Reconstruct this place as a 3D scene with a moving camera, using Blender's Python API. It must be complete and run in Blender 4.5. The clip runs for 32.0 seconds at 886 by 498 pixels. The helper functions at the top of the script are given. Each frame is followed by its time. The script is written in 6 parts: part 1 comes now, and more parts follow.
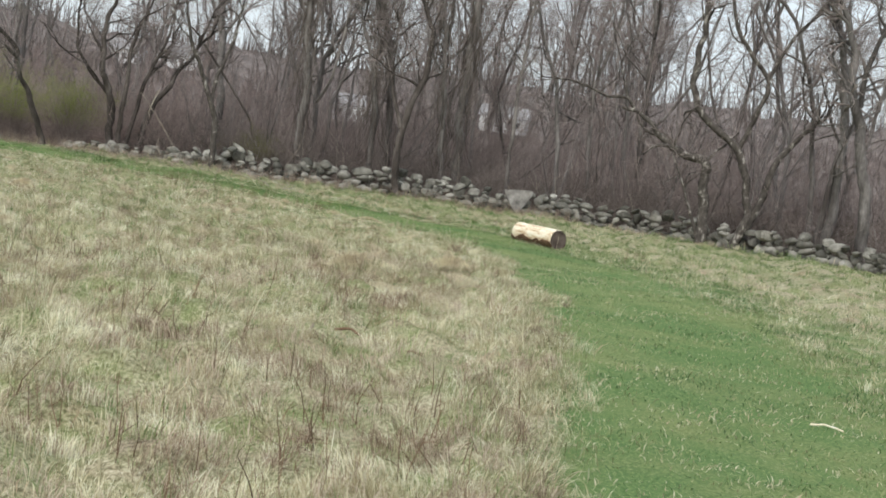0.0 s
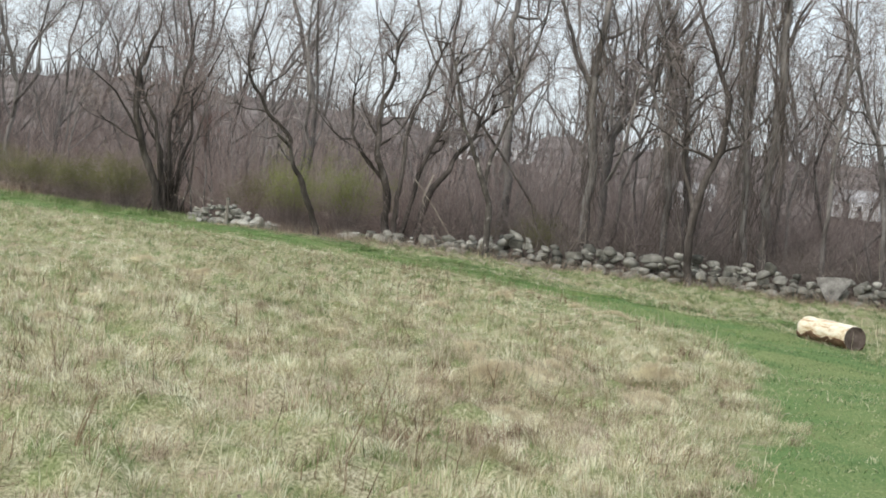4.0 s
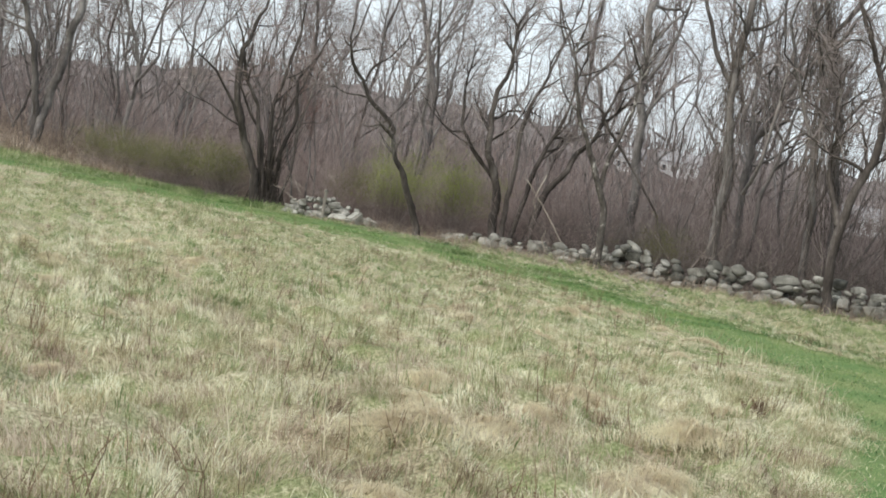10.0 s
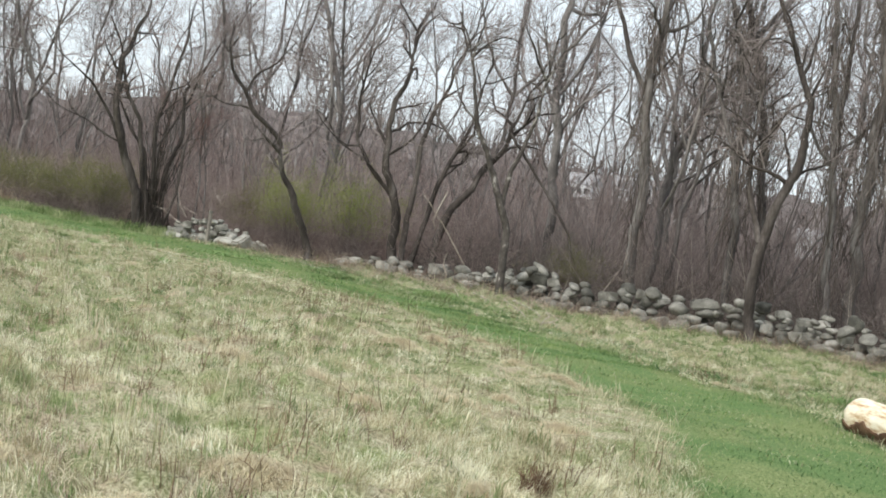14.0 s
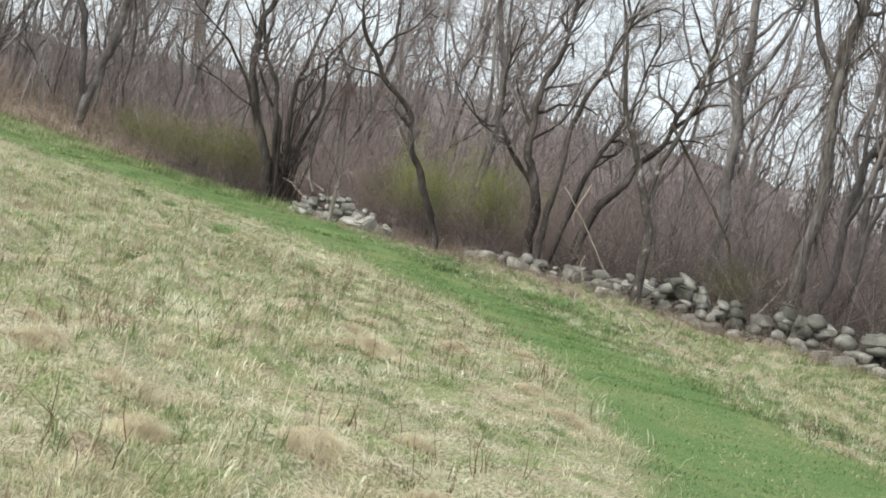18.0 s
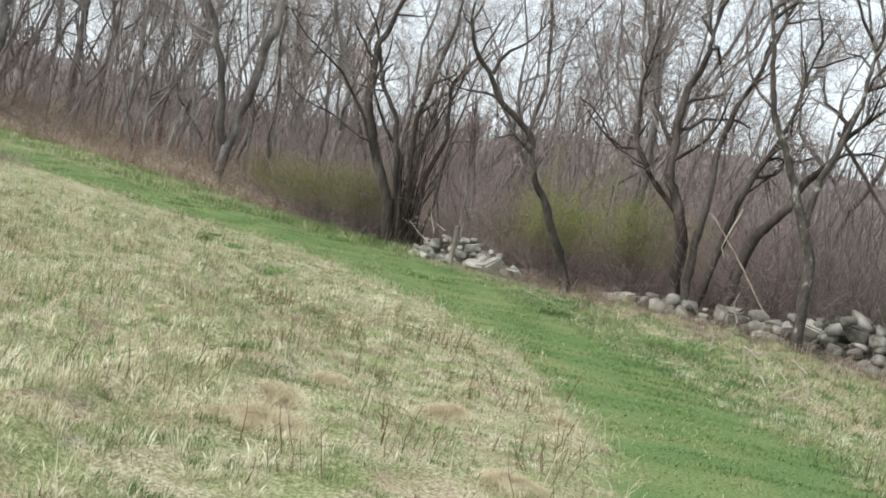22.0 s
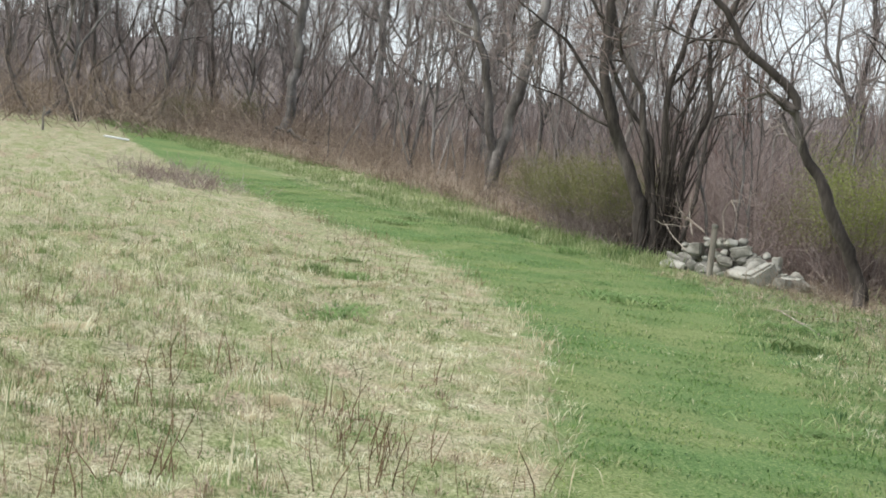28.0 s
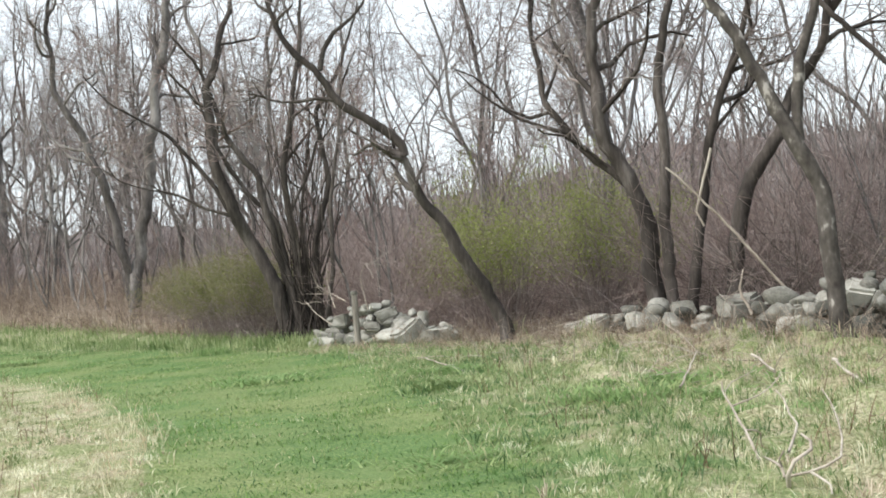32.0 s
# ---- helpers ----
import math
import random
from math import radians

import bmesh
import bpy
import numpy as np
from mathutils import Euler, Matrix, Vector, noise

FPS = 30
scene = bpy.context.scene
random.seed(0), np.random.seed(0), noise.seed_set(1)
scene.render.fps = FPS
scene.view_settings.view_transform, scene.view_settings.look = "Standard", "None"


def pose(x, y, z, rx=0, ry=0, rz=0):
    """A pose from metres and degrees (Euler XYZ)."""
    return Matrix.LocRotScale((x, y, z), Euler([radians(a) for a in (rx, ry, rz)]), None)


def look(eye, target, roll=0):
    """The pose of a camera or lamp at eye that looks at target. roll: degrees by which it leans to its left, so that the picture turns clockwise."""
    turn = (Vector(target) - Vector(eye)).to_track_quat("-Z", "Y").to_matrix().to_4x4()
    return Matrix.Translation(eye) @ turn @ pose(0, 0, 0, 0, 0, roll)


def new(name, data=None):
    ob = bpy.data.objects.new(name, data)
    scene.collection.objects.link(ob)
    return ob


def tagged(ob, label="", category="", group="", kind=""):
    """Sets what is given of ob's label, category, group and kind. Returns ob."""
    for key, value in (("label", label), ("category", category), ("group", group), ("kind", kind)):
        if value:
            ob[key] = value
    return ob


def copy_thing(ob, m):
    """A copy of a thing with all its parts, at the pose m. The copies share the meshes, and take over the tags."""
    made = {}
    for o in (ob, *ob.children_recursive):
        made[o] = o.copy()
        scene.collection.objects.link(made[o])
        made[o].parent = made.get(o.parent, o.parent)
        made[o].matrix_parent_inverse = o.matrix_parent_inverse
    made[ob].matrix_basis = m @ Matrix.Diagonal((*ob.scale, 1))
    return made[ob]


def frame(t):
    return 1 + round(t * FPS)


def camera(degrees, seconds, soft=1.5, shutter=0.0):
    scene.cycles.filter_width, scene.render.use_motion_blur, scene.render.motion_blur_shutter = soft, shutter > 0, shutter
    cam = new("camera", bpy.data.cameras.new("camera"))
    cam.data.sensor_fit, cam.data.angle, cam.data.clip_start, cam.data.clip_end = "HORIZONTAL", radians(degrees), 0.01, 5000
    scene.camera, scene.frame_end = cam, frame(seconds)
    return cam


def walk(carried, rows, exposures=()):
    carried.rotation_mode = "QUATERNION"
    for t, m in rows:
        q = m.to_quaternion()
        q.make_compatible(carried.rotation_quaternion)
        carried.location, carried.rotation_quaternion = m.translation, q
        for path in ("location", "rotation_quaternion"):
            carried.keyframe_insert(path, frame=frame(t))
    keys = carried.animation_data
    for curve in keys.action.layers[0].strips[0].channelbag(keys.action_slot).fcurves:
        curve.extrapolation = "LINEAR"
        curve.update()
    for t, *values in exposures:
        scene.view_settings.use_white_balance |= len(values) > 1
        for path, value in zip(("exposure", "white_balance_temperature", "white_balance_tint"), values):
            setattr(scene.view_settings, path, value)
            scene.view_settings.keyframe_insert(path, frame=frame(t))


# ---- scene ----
cam = camera(38.0, 32.0, soft=1.8)
PATH = [
    (0, (-0.001, 0.001, 1.468), (0.055, 9.975, 0.758), 8.07),
    (0.5, (0.232, 0.602, 1.502), (0.091, 10.578, 0.821), 6.52),
    (1, (0.435, 1.213, 1.519), (-0.340, 11.161, 0.855), 8.16),
    (1.5, (0.565, 1.824, 1.513), (-1.183, 11.653, 0.933), 7.32),
    (2, (0.788, 2.378, 1.493), (-1.241, 12.166, 1.220), 7.54),
    (2.5, (0.991, 2.882, 1.493), (-1.270, 12.616, 1.106), 7.04),
    (4.5, (1.570, 4.771, 1.478), (-1.344, 14.329, 1.086), 8.03),
    (5, (1.706, 5.232, 1.460), (-1.474, 14.687, 0.761), 8.85),
    (5.5, (1.781, 5.760, 1.499), (-1.335, 15.246, 0.951), 6.67),
    (6, (1.850, 6.274, 1.474), (-1.550, 15.674, 1.197), 9.21),
    (6.5, (1.835, 6.747, 1.448), (-2.312, 15.840, 1.102), 9.86),
    (7, (1.845, 7.222, 1.450), (-2.425, 16.257, 1.090), 7.64),
    (7.5, (1.908, 7.643, 1.460), (-2.424, 16.640, 0.913), 7.67),
    (8, (1.845, 7.966, 1.459), (-2.228, 17.095, 1.184), 10.13),
    (8.5, (1.877, 8.064, 1.461), (-1.896, 17.322, 1.231), 10.43),
    (9, (1.880, 8.069, 1.459), (-1.774, 17.374, 1.194), 10.50),
    (9.5, (1.855, 8.113, 1.457), (-1.815, 17.411, 1.177), 10.51),
    (10, (1.829, 8.259, 1.435), (-2.053, 17.463, 0.983), 9.61),
    (10.5, (1.961, 8.634, 1.452), (-1.979, 17.818, 1.103), 9.51),
    (11, (1.977, 9.038, 1.420), (-2.173, 18.130, 1.094), 10.57),
    (11.5, (2.017, 9.494, 1.438), (-2.371, 18.476, 1.190), 9.39),
    (12, (2.173, 9.917, 1.449), (-2.802, 18.585, 1.104), 10.50),
    (12.5, (2.229, 10.445, 1.423), (-2.434, 19.287, 1.149), 10.75),
    (13, (2.260, 10.856, 1.428), (-1.565, 20.094, 1.297), 9.82),
    (13.5, (2.318, 11.301, 1.440), (-1.600, 20.498, 1.176), 9.31),
    (14, (2.281, 11.807, 1.468), (-1.387, 21.108, 1.285), 9.08),
    (14.5, (2.353, 12.283, 1.424), (-0.681, 21.812, 1.501), 12.60),
    (16.5, (2.536, 14.349, 1.620), (-0.850, 23.726, 1.386), 12.99),
    (17, (2.546, 14.866, 1.643), (-1.478, 23.978, 1.196), 10.10),
    (17.5, (2.599, 15.496, 1.583), (-2.411, 24.114, 1.086), 13.37),
    (18, (2.613, 16.087, 1.548), (-2.576, 24.610, 1.060), 13.67),
    (18.5, (2.668, 16.633, 1.503), (-2.482, 25.201, 1.238), 12.23),
    (19, (2.662, 17.132, 1.501), (-2.694, 25.561, 0.973), 13.81),
    (19.5, (2.609, 17.684, 1.523), (-2.481, 26.283, 1.132), 11.49),
    (20, (2.610, 18.184, 1.499), (-2.666, 26.660, 0.928), 13.28),
    (20.5, (2.488, 18.689, 1.486), (-3.117, 26.946, 0.850), 13.09),
    (21, (2.300, 19.184, 1.480), (-3.668, 27.186, 0.893), 13.00),
    (21.5, (2.185, 19.643, 1.487), (-4.530, 27.031, 0.915), 14.33),
    (22, (2.012, 20.145, 1.514), (-4.547, 27.682, 1.086), 11.40),
    (22.5, (1.882, 20.622, 1.452), (-4.598, 28.231, 1.114), 12.44),
    (23, (1.661, 21.093, 1.436), (-4.794, 28.711, 0.885), 10.92),
    (23.5, (1.480, 21.540, 1.424), (-4.987, 29.145, 0.844), 13.11),
    (24, (1.379, 22.022, 1.409), (-5.314, 29.418, 0.700), 13.00),
    (24.5, (1.225, 22.558, 1.424), (-5.114, 30.257, 0.690), 11.10),
    (26.5, (0.073, 24.986, 1.672), (-6.586, 32.349, 0.472), 7.10),
    (27, (-0.220, 25.535, 1.669), (-7.292, 32.518, 0.565), 8.31),
    (27.5, (-0.434, 26.064, 1.642), (-8.131, 32.402, 0.873), 7.44),
    (28, (-0.527, 26.451, 1.685), (-9.003, 31.696, 0.877), 6.28),
    (28.5, (-0.530, 26.727, 1.707), (-8.945, 32.104, 1.187), 3.22),
    (29, (-0.519, 26.861, 1.617), (-8.659, 32.646, 1.091), 2.70),
    (29.5, (-0.603, 26.947, 1.437), (-8.494, 33.082, 1.757), -0.09),
    (30, (-0.632, 26.909, 1.325), (-8.326, 33.253, 2.073), -0.71),
    (30.5, (-0.693, 26.927, 1.295), (-8.300, 33.378, 2.022), -0.24),
    (31, (-0.794, 27.009, 1.271), (-8.099, 33.800, 1.999), 0.09),
    (31.5, (-0.876, 27.323, 1.233), (-7.783, 34.521, 1.922), -2.81),
    (32, (-1.003, 27.724, 1.208), (-7.958, 34.909, 1.306), -4.99),
]
walk(cam, [(t, look(eye, target, roll)) for t, eye, target, roll in PATH], [(0.0, 0.11), (2.5, 0.21), (5.0, 0.2), (8.0, 0.25), (14.0, 0.33), (20.0, 0.4), (24.5, 0.38), (28.5, 0.46), (30.0, 0.44), (31.0, 0.52), (32.0, 0.7)])
# ---------------------------------------------------------------- world and light
world = bpy.data.worlds.new("sky")
scene.world = world
world.use_nodes = True
wn, wl_ = world.node_tree.nodes, world.node_tree.links
sky = wn.new("ShaderNodeTexSky")
sky.sky_type = "NISHITA"
sky.sun_disc = False
SUN_UP, SUN_TURN = 48.0, 200.0
sky.sun_elevation, sky.sun_rotation = radians(SUN_UP), radians(SUN_TURN)
sky.air_density, sky.dust_density = 1.0, 4.0
veil = wn.new("ShaderNodeMixRGB")
veil.inputs["Fac"].default_value = 0.72
veil.inputs["Color2"].default_value = (8.5, 9.3, 9.8, 1)
wl_.new(sky.outputs["Color"], veil.inputs["Color1"])
wl_.new(veil.outputs["Color"], wn["Background"].inputs["Color"])
wn["Background"].inputs["Strength"].default_value = 0.115
sun = new("sun", bpy.data.lights.new("sun", "SUN"))
sun.data.energy, sun.data.angle, sun.data.color = 1.9, radians(12), (1.0, 0.95, 0.88)
az = radians(SUN_TURN)
sun.matrix_world = look((0, 0, 0), (-math.sin(az) * math.cos(radians(SUN_UP)), -math.cos(az) * math.cos(radians(SUN_UP)), -math.sin(radians(SUN_UP))))


# ---------------------------------------------------------------- materials
def material(name, stops, scale=4.0, fine=40.0, rough=0.9, bump=0.4, stretch=(1, 1, 1), vary="", spread=0.25, detail=6.0):
    """Colours blended by coarse noise, broken by fine noise, with relief; vary: 'object' or 'island' shifts the colour piece by piece."""
    m = bpy.data.materials.new(name)
    m.use_nodes = True
    n, l = m.node_tree.nodes, m.node_tree.links
    b = n["Principled BSDF"]
    b.inputs["Roughness"].default_value = rough
    b.inputs["Specular IOR Level"].default_value = 0.25
    tc = n.new("ShaderNodeTexCoord")
    mp = n.new("ShaderNodeMapping")
    mp.inputs["Scale"].default_value = stretch
    l.new(tc.outputs["Object"], mp.inputs["Vector"])
    big, small = n.new("ShaderNodeTexNoise"), n.new("ShaderNodeTexNoise")
    big.inputs["Scale"].default_value, big.inputs["Detail"].default_value = scale, detail
    small.inputs["Scale"].default_value, small.inputs["Detail"].default_value = fine, 4.0
    l.new(mp.outputs["Vector"], big.inputs["Vector"])
    l.new(mp.outputs["Vector"], small.inputs["Vector"])
    mix = n.new("ShaderNodeMath")
    mix.operation = "MULTIPLY_ADD"
    mix.inputs[1].default_value = 0.45
    l.new(small.outputs["Fac"], mix.inputs[0])
    sub = n.new("ShaderNodeMath")
    sub.operation = "SUBTRACT"
    sub.inputs[1].default_value = 0.225
    l.new(big.outputs["Fac"], sub.inputs[0])
    l.new(sub.outputs[0], mix.inputs[2])
    out = mix.outputs[0]
    if vary:
        src = n.new("ShaderNodeObjectInfo") if vary == "object" else n.new("ShaderNodeNewGeometry")
        ma = n.new("ShaderNodeMath")
        ma.operation = "MULTIPLY_ADD"
        ma.inputs[1].default_value = spread
        l.new(src.outputs["Random" if vary == "object" else "Random Per Island"], ma.inputs[0])
        s2 = n.new("ShaderNodeMath")
        s2.operation = "SUBTRACT"
        s2.inputs[1].default_value = spread / 2
        l.new(out, s2.inputs[0])
        l.new(s2.outputs[0], ma.inputs[2])
        out = ma.outputs[0]
    ramp = n.new("ShaderNodeValToRGB")
    e = ramp.color_ramp.elements
    while len(e) < len(stops):
        e.new(0.5)
    for k, (p, c) in enumerate(stops):
        e[k].position, e[k].color = p, (*c, 1)
    l.new(out, ramp.inputs["Fac"])
    l.new(ramp.outputs["Color"], b.inputs["Base Color"])
    if bump:
        bp = n.new("ShaderNodeBump")
        bp.inputs["Strength"].default_value, bp.inputs["Distance"].default_value = bump, 0.02
        l.new(mix.outputs[0], bp.inputs["Height"])
        l.new(bp.outputs["Normal"], b.inputs["Normal"])
    return m


def thin(m, amount=0.35):
    """Lets light through leaves and blades."""
    n, l = m.node_tree.nodes, m.node_tree.links
    b = n["Principled BSDF"]
    t = n.new("ShaderNodeBsdfTranslucent")
    mx = n.new("ShaderNodeMixShader")
    mx.inputs["Fac"].default_value = amount
    l.new(b.inputs["Base Color"].links[0].from_socket, t.inputs["Color"])
    l.new(b.outputs["BSDF"], mx.inputs[1])
    l.new(t.outputs["BSDF"], mx.inputs[2])
    l.new(mx.outputs["Shader"], n["Material Output"].inputs["Surface"])
    return m




def meadow_material():
    """Matted straw with green coming through, russet patches, and mown turf where the attribute "mown" says so."""
    m = bpy.data.materials.new("meadow")
    m.use_nodes = True
    n, l = m.node_tree.nodes, m.node_tree.links
    b = n["Principled BSDF"]
    b.inputs["Roughness"].default_value, b.inputs["Specular IOR Level"].default_value = 0.95, 0.1
    tc = n.new("ShaderNodeTexCoord")

    def tex(scale, detail, distort=0.0, rough=0.6):
        t = n.new("ShaderNodeTexNoise")
        t.inputs["Scale"].default_value, t.inputs["Detail"].default_value = scale, detail
        t.inputs["Distortion"].default_value, t.inputs["Roughness"].default_value = distort, rough
        l.new(tc.outputs["Object"], t.inputs["Vector"])
        return t.outputs["Fac"]

    def ramp(src, stops):
        r = n.new("ShaderNodeValToRGB")
        e = r.color_ramp.elements
        while len(e) < len(stops):
            e.new(0.5)
        for k, (p, c) in enumerate(stops):
            e[k].position, e[k].color = p, (*c, 1) if len(c) == 3 else c
        l.new(src, r.inputs["Fac"])
        return r.outputs["Color"]

    def mixed(fac, a, c):
        x = n.new("ShaderNodeMixRGB")
        l.new(fac, x.inputs["Fac"])
        l.new(a, x.inputs["Color1"])
        l.new(c, x.inputs["Color2"])
        return x.outputs["Color"]

    streak = tex(42.0, 7.0, 0.0, 0.72)
    # Dark stops: darker thatch, plus the shadow between blades put into the colour.
    straw = ramp(streak, [(0.34, (0.115, 0.10, 0.062)), (0.45, (0.25, 0.225, 0.145)), (0.54, (0.41, 0.38, 0.265)), (0.66, (0.60, 0.565, 0.43))])
    green = ramp(streak, [(0.36, (0.07, 0.10, 0.03)), (0.5, (0.175, 0.215, 0.085)), (0.66, (0.36, 0.37, 0.20))])
    russet = ramp(streak, [(0.37, (0.10, 0.075, 0.055)), (0.5, (0.30, 0.225, 0.16)), (0.66, (0.50, 0.405, 0.305))])
    col = mixed(ramp(tex(2.0, 8.0, 0.4, 0.68), [(0.42, (0.05, 0.05, 0.05)), (0.6, (0.85, 0.85, 0.85))]), straw, green)
    col = mixed(ramp(tex(1.5, 8.0, 0.4, 0.68), [(0.52, (0, 0, 0)), (0.66, (0.7, 0.7, 0.7))]), col, russet)
    turf = ramp(tex(48.0, 7.0, 0.0, 0.72), [(0.36, (0.045, 0.09, 0.034)), (0.47, (0.088, 0.158, 0.054)), (0.57, (0.15, 0.22, 0.08)), (0.70, (0.35, 0.36, 0.185))])
    worn = mixed(ramp(tex(0.55, 8.0, 0.5, 0.66), [(0.43, (0, 0, 0)), (0.6, (0.85, 0.85, 0.85))]), turf, green)
    at = n.new("ShaderNodeAttribute")
    at.attribute_name = "mown"
    edge = n.new("ShaderNodeMath")
    edge.operation = "MULTIPLY_ADD"
    edge.inputs[1].default_value = 1.5
    l.new(tex(2.2, 6.0, 0.4), edge.inputs[0])
    edge.inputs[2].default_value = -0.75
    add = n.new("ShaderNodeMath")
    add.operation = "ADD"
    l.new(edge.outputs[0], add.inputs[0])
    l.new(at.outputs["Fac"], add.inputs[1])
    both = n.new("ShaderNodeMath")
    both.operation = "MINIMUM"
    dbl = n.new("ShaderNodeMath")
    dbl.operation = "MULTIPLY"
    dbl.inputs[1].default_value = 6.0
    l.new(at.outputs["Fac"], dbl.inputs[0])
    l.new(add.outputs[0], both.inputs[0])
    l.new(dbl.outputs[0], both.inputs[1])
    col = mixed(ramp(both.outputs[0], [(0.25, (0, 0, 0)), (0.6, (1, 1, 1))]), col, worn)
    litter = ramp(streak, [(0.3, (0.055, 0.042, 0.032)), (0.5, (0.15, 0.115, 0.085)), (0.7, (0.27, 0.215, 0.165))])
    lt = n.new("ShaderNodeAttribute")
    lt.attribute_name = "litter"
    col = mixed(ramp(lt.outputs["Fac"], [(0.2, (0, 0, 0)), (0.8, (1, 1, 1))]), col, litter)
    l.new(col, b.inputs["Base Color"])
    bp = n.new("ShaderNodeBump")
    bp.inputs["Strength"].default_value, bp.inputs["Distance"].default_value = 0.5, 0.012
    l.new(streak, bp.inputs["Height"])
    l.new(bp.outputs["Normal"], b.inputs["Normal"])
    return m


M_ground = M_path = meadow_material()
M_straw = thin(material("dry_straw", [(0.37, (0.213, 0.223, 0.11)), (0.44, (0.374, 0.359, 0.215)), (0.51, (0.537, 0.511, 0.351)), (0.57, (0.708, 0.686, 0.503)), (0.65, (0.556, 0.447, 0.319))], 1.5, 11, 0.8, 0, vary="island", spread=0.2))
M_grass = thin(material("fresh_grass", [(0.37, (0.072, 0.135, 0.056)), (0.46, (0.119, 0.203, 0.076)), (0.54, (0.204, 0.279, 0.113)), (0.65, (0.441, 0.443, 0.254))], 0.8, 7, 0.7, 0, vary="island", spread=0.22))
M_field_green = thin(material("meadow_green", [(0.37, (0.133, 0.2, 0.074)), (0.5, (0.225, 0.295, 0.124)), (0.64, (0.423, 0.46, 0.253))], 1.2, 10, 0.75, 0, vary="island", spread=0.25))
M_tuft = thin(material("lush_grass", [(0.34, (0.18, 0.29, 0.11)), (0.5, (0.26, 0.38, 0.155)), (0.66, (0.40, 0.48, 0.23))], 1.6, 7, 0.75, 0, vary="island", spread=0.25), 0.5)
M_mat = thin(material("matted_straw", [(0.34, (0.575, 0.493, 0.355)), (0.5, (0.724, 0.661, 0.484)), (0.66, (0.83, 0.784, 0.591))], 2.5, 9, 0.85, 0, vary="island", spread=0.25), 0.5)
M_pale = thin(material("bleached_straw", [(0.36, (0.387, 0.34, 0.211)), (0.46, (0.603, 0.555, 0.379)), (0.56, (0.796, 0.757, 0.559)), (0.68, (0.864, 0.855, 0.684))], 1.7, 11, 0.8, 0, vary="island", spread=0.3))
M_verge = thin(material("verge_grass", [(0.36, (0.071, 0.146, 0.051)), (0.47, (0.131, 0.217, 0.081)), (0.57, (0.232, 0.31, 0.127)), (0.68, (0.425, 0.444, 0.252))], 1.2, 9, 0.75, 0, vary="island", spread=0.3))
M_lush = thin(material("vivid_grass", [(0.36, (0.076, 0.161, 0.043)), (0.48, (0.129, 0.243, 0.061)), (0.6, (0.206, 0.318, 0.089)), (0.7, (0.356, 0.419, 0.16))], 1.0, 8, 0.7, 0, vary="island", spread=0.25), 0.4)
M_vine = material("dark_vines", [(0.3, (0.028, 0.023, 0.02)), (0.55, (0.065, 0.054, 0.047)), (0.8, (0.14, 0.118, 0.105))], 2.0, 14, 0.95, 0.3, vary="island", spread=0.35)
M_weed = material("weed_stalks", [(0.3, (0.10, 0.065, 0.04)), (0.6, (0.22, 0.14, 0.09)), (0.8, (0.32, 0.23, 0.15))], 2, 20, 0.9, 0, vary="island", spread=0.4)
M_bark = material("grey_bark", [(0.3, (0.066, 0.06, 0.056)), (0.5, (0.142, 0.132, 0.125)), (0.7, (0.273, 0.257, 0.245))], 3.0, 22, 0.95, 0.9, (1, 1, 0.25), "object", 0.2)
M_bark_mid = material("weathered_bark", [(0.3, (0.062, 0.054, 0.05)), (0.5, (0.133, 0.12, 0.112)), (0.7, (0.264, 0.248, 0.233))], 3.0, 22, 0.95, 0.9, (1, 1, 0.25), "object", 0.2)
M_bark_patch = material("patched_bark", [(0.3, (0.042, 0.036, 0.033)), (0.54, (0.091, 0.081, 0.072)), (0.61, (0.13, 0.117, 0.104)), (0.68, (0.351, 0.332, 0.305))], 7.0, 18, 0.95, 0.9, (1, 1, 0.6))
# Bark lightened so its colour carries the distance haze of the wood.
M_bark_far = material("hazed_bark", [(0.3, (0.102, 0.092, 0.088)), (0.5, (0.192, 0.176, 0.167)), (0.7, (0.324, 0.3, 0.284))], 3.0, 22, 0.95, 0.9, (1, 1, 0.25), "object", 0.3)
M_bark_dark = material("dark_bark", [(0.3, (0.035, 0.03, 0.027)), (0.52, (0.08, 0.068, 0.061)), (0.75, (0.177, 0.157, 0.144))], 3.5, 25, 0.95, 0.9, (1, 1, 0.25), "object", 0.15)
M_twig = material("bare_twigs", [(0.3, (0.161, 0.135, 0.128)), (0.55, (0.293, 0.25, 0.235)), (0.8, (0.448, 0.391, 0.368))], 1.5, 10, 0.9, 0, vary="island", spread=0.4)
M_twig_red = material("reddish_twigs", [(0.3, (0.2, 0.148, 0.135)), (0.55, (0.337, 0.265, 0.243)), (0.8, (0.485, 0.41, 0.378))], 0.8, 10, 0.9, 0, vary="island", spread=0.4)
M_twig_brown = material("brown_twigs", [(0.3, (0.161, 0.128, 0.118)), (0.55, (0.285, 0.234, 0.218)), (0.8, (0.429, 0.37, 0.353))], 0.8, 10, 0.9, 0, vary="island", spread=0.4)
M_twig_rust = material("rusty_twigs", [(0.3, (0.17, 0.095, 0.082)), (0.55, (0.30, 0.19, 0.165)), (0.8, (0.43, 0.31, 0.28))], 0.8, 10, 0.9, 0, vary="island", spread=0.4)
M_brush = material("brown_brush", [(0.3, (0.17, 0.13, 0.10)), (0.55, (0.32, 0.25, 0.20)), (0.8, (0.48, 0.39, 0.32))], 0.5, 10, 0.9, 0, vary="island", spread=0.5)
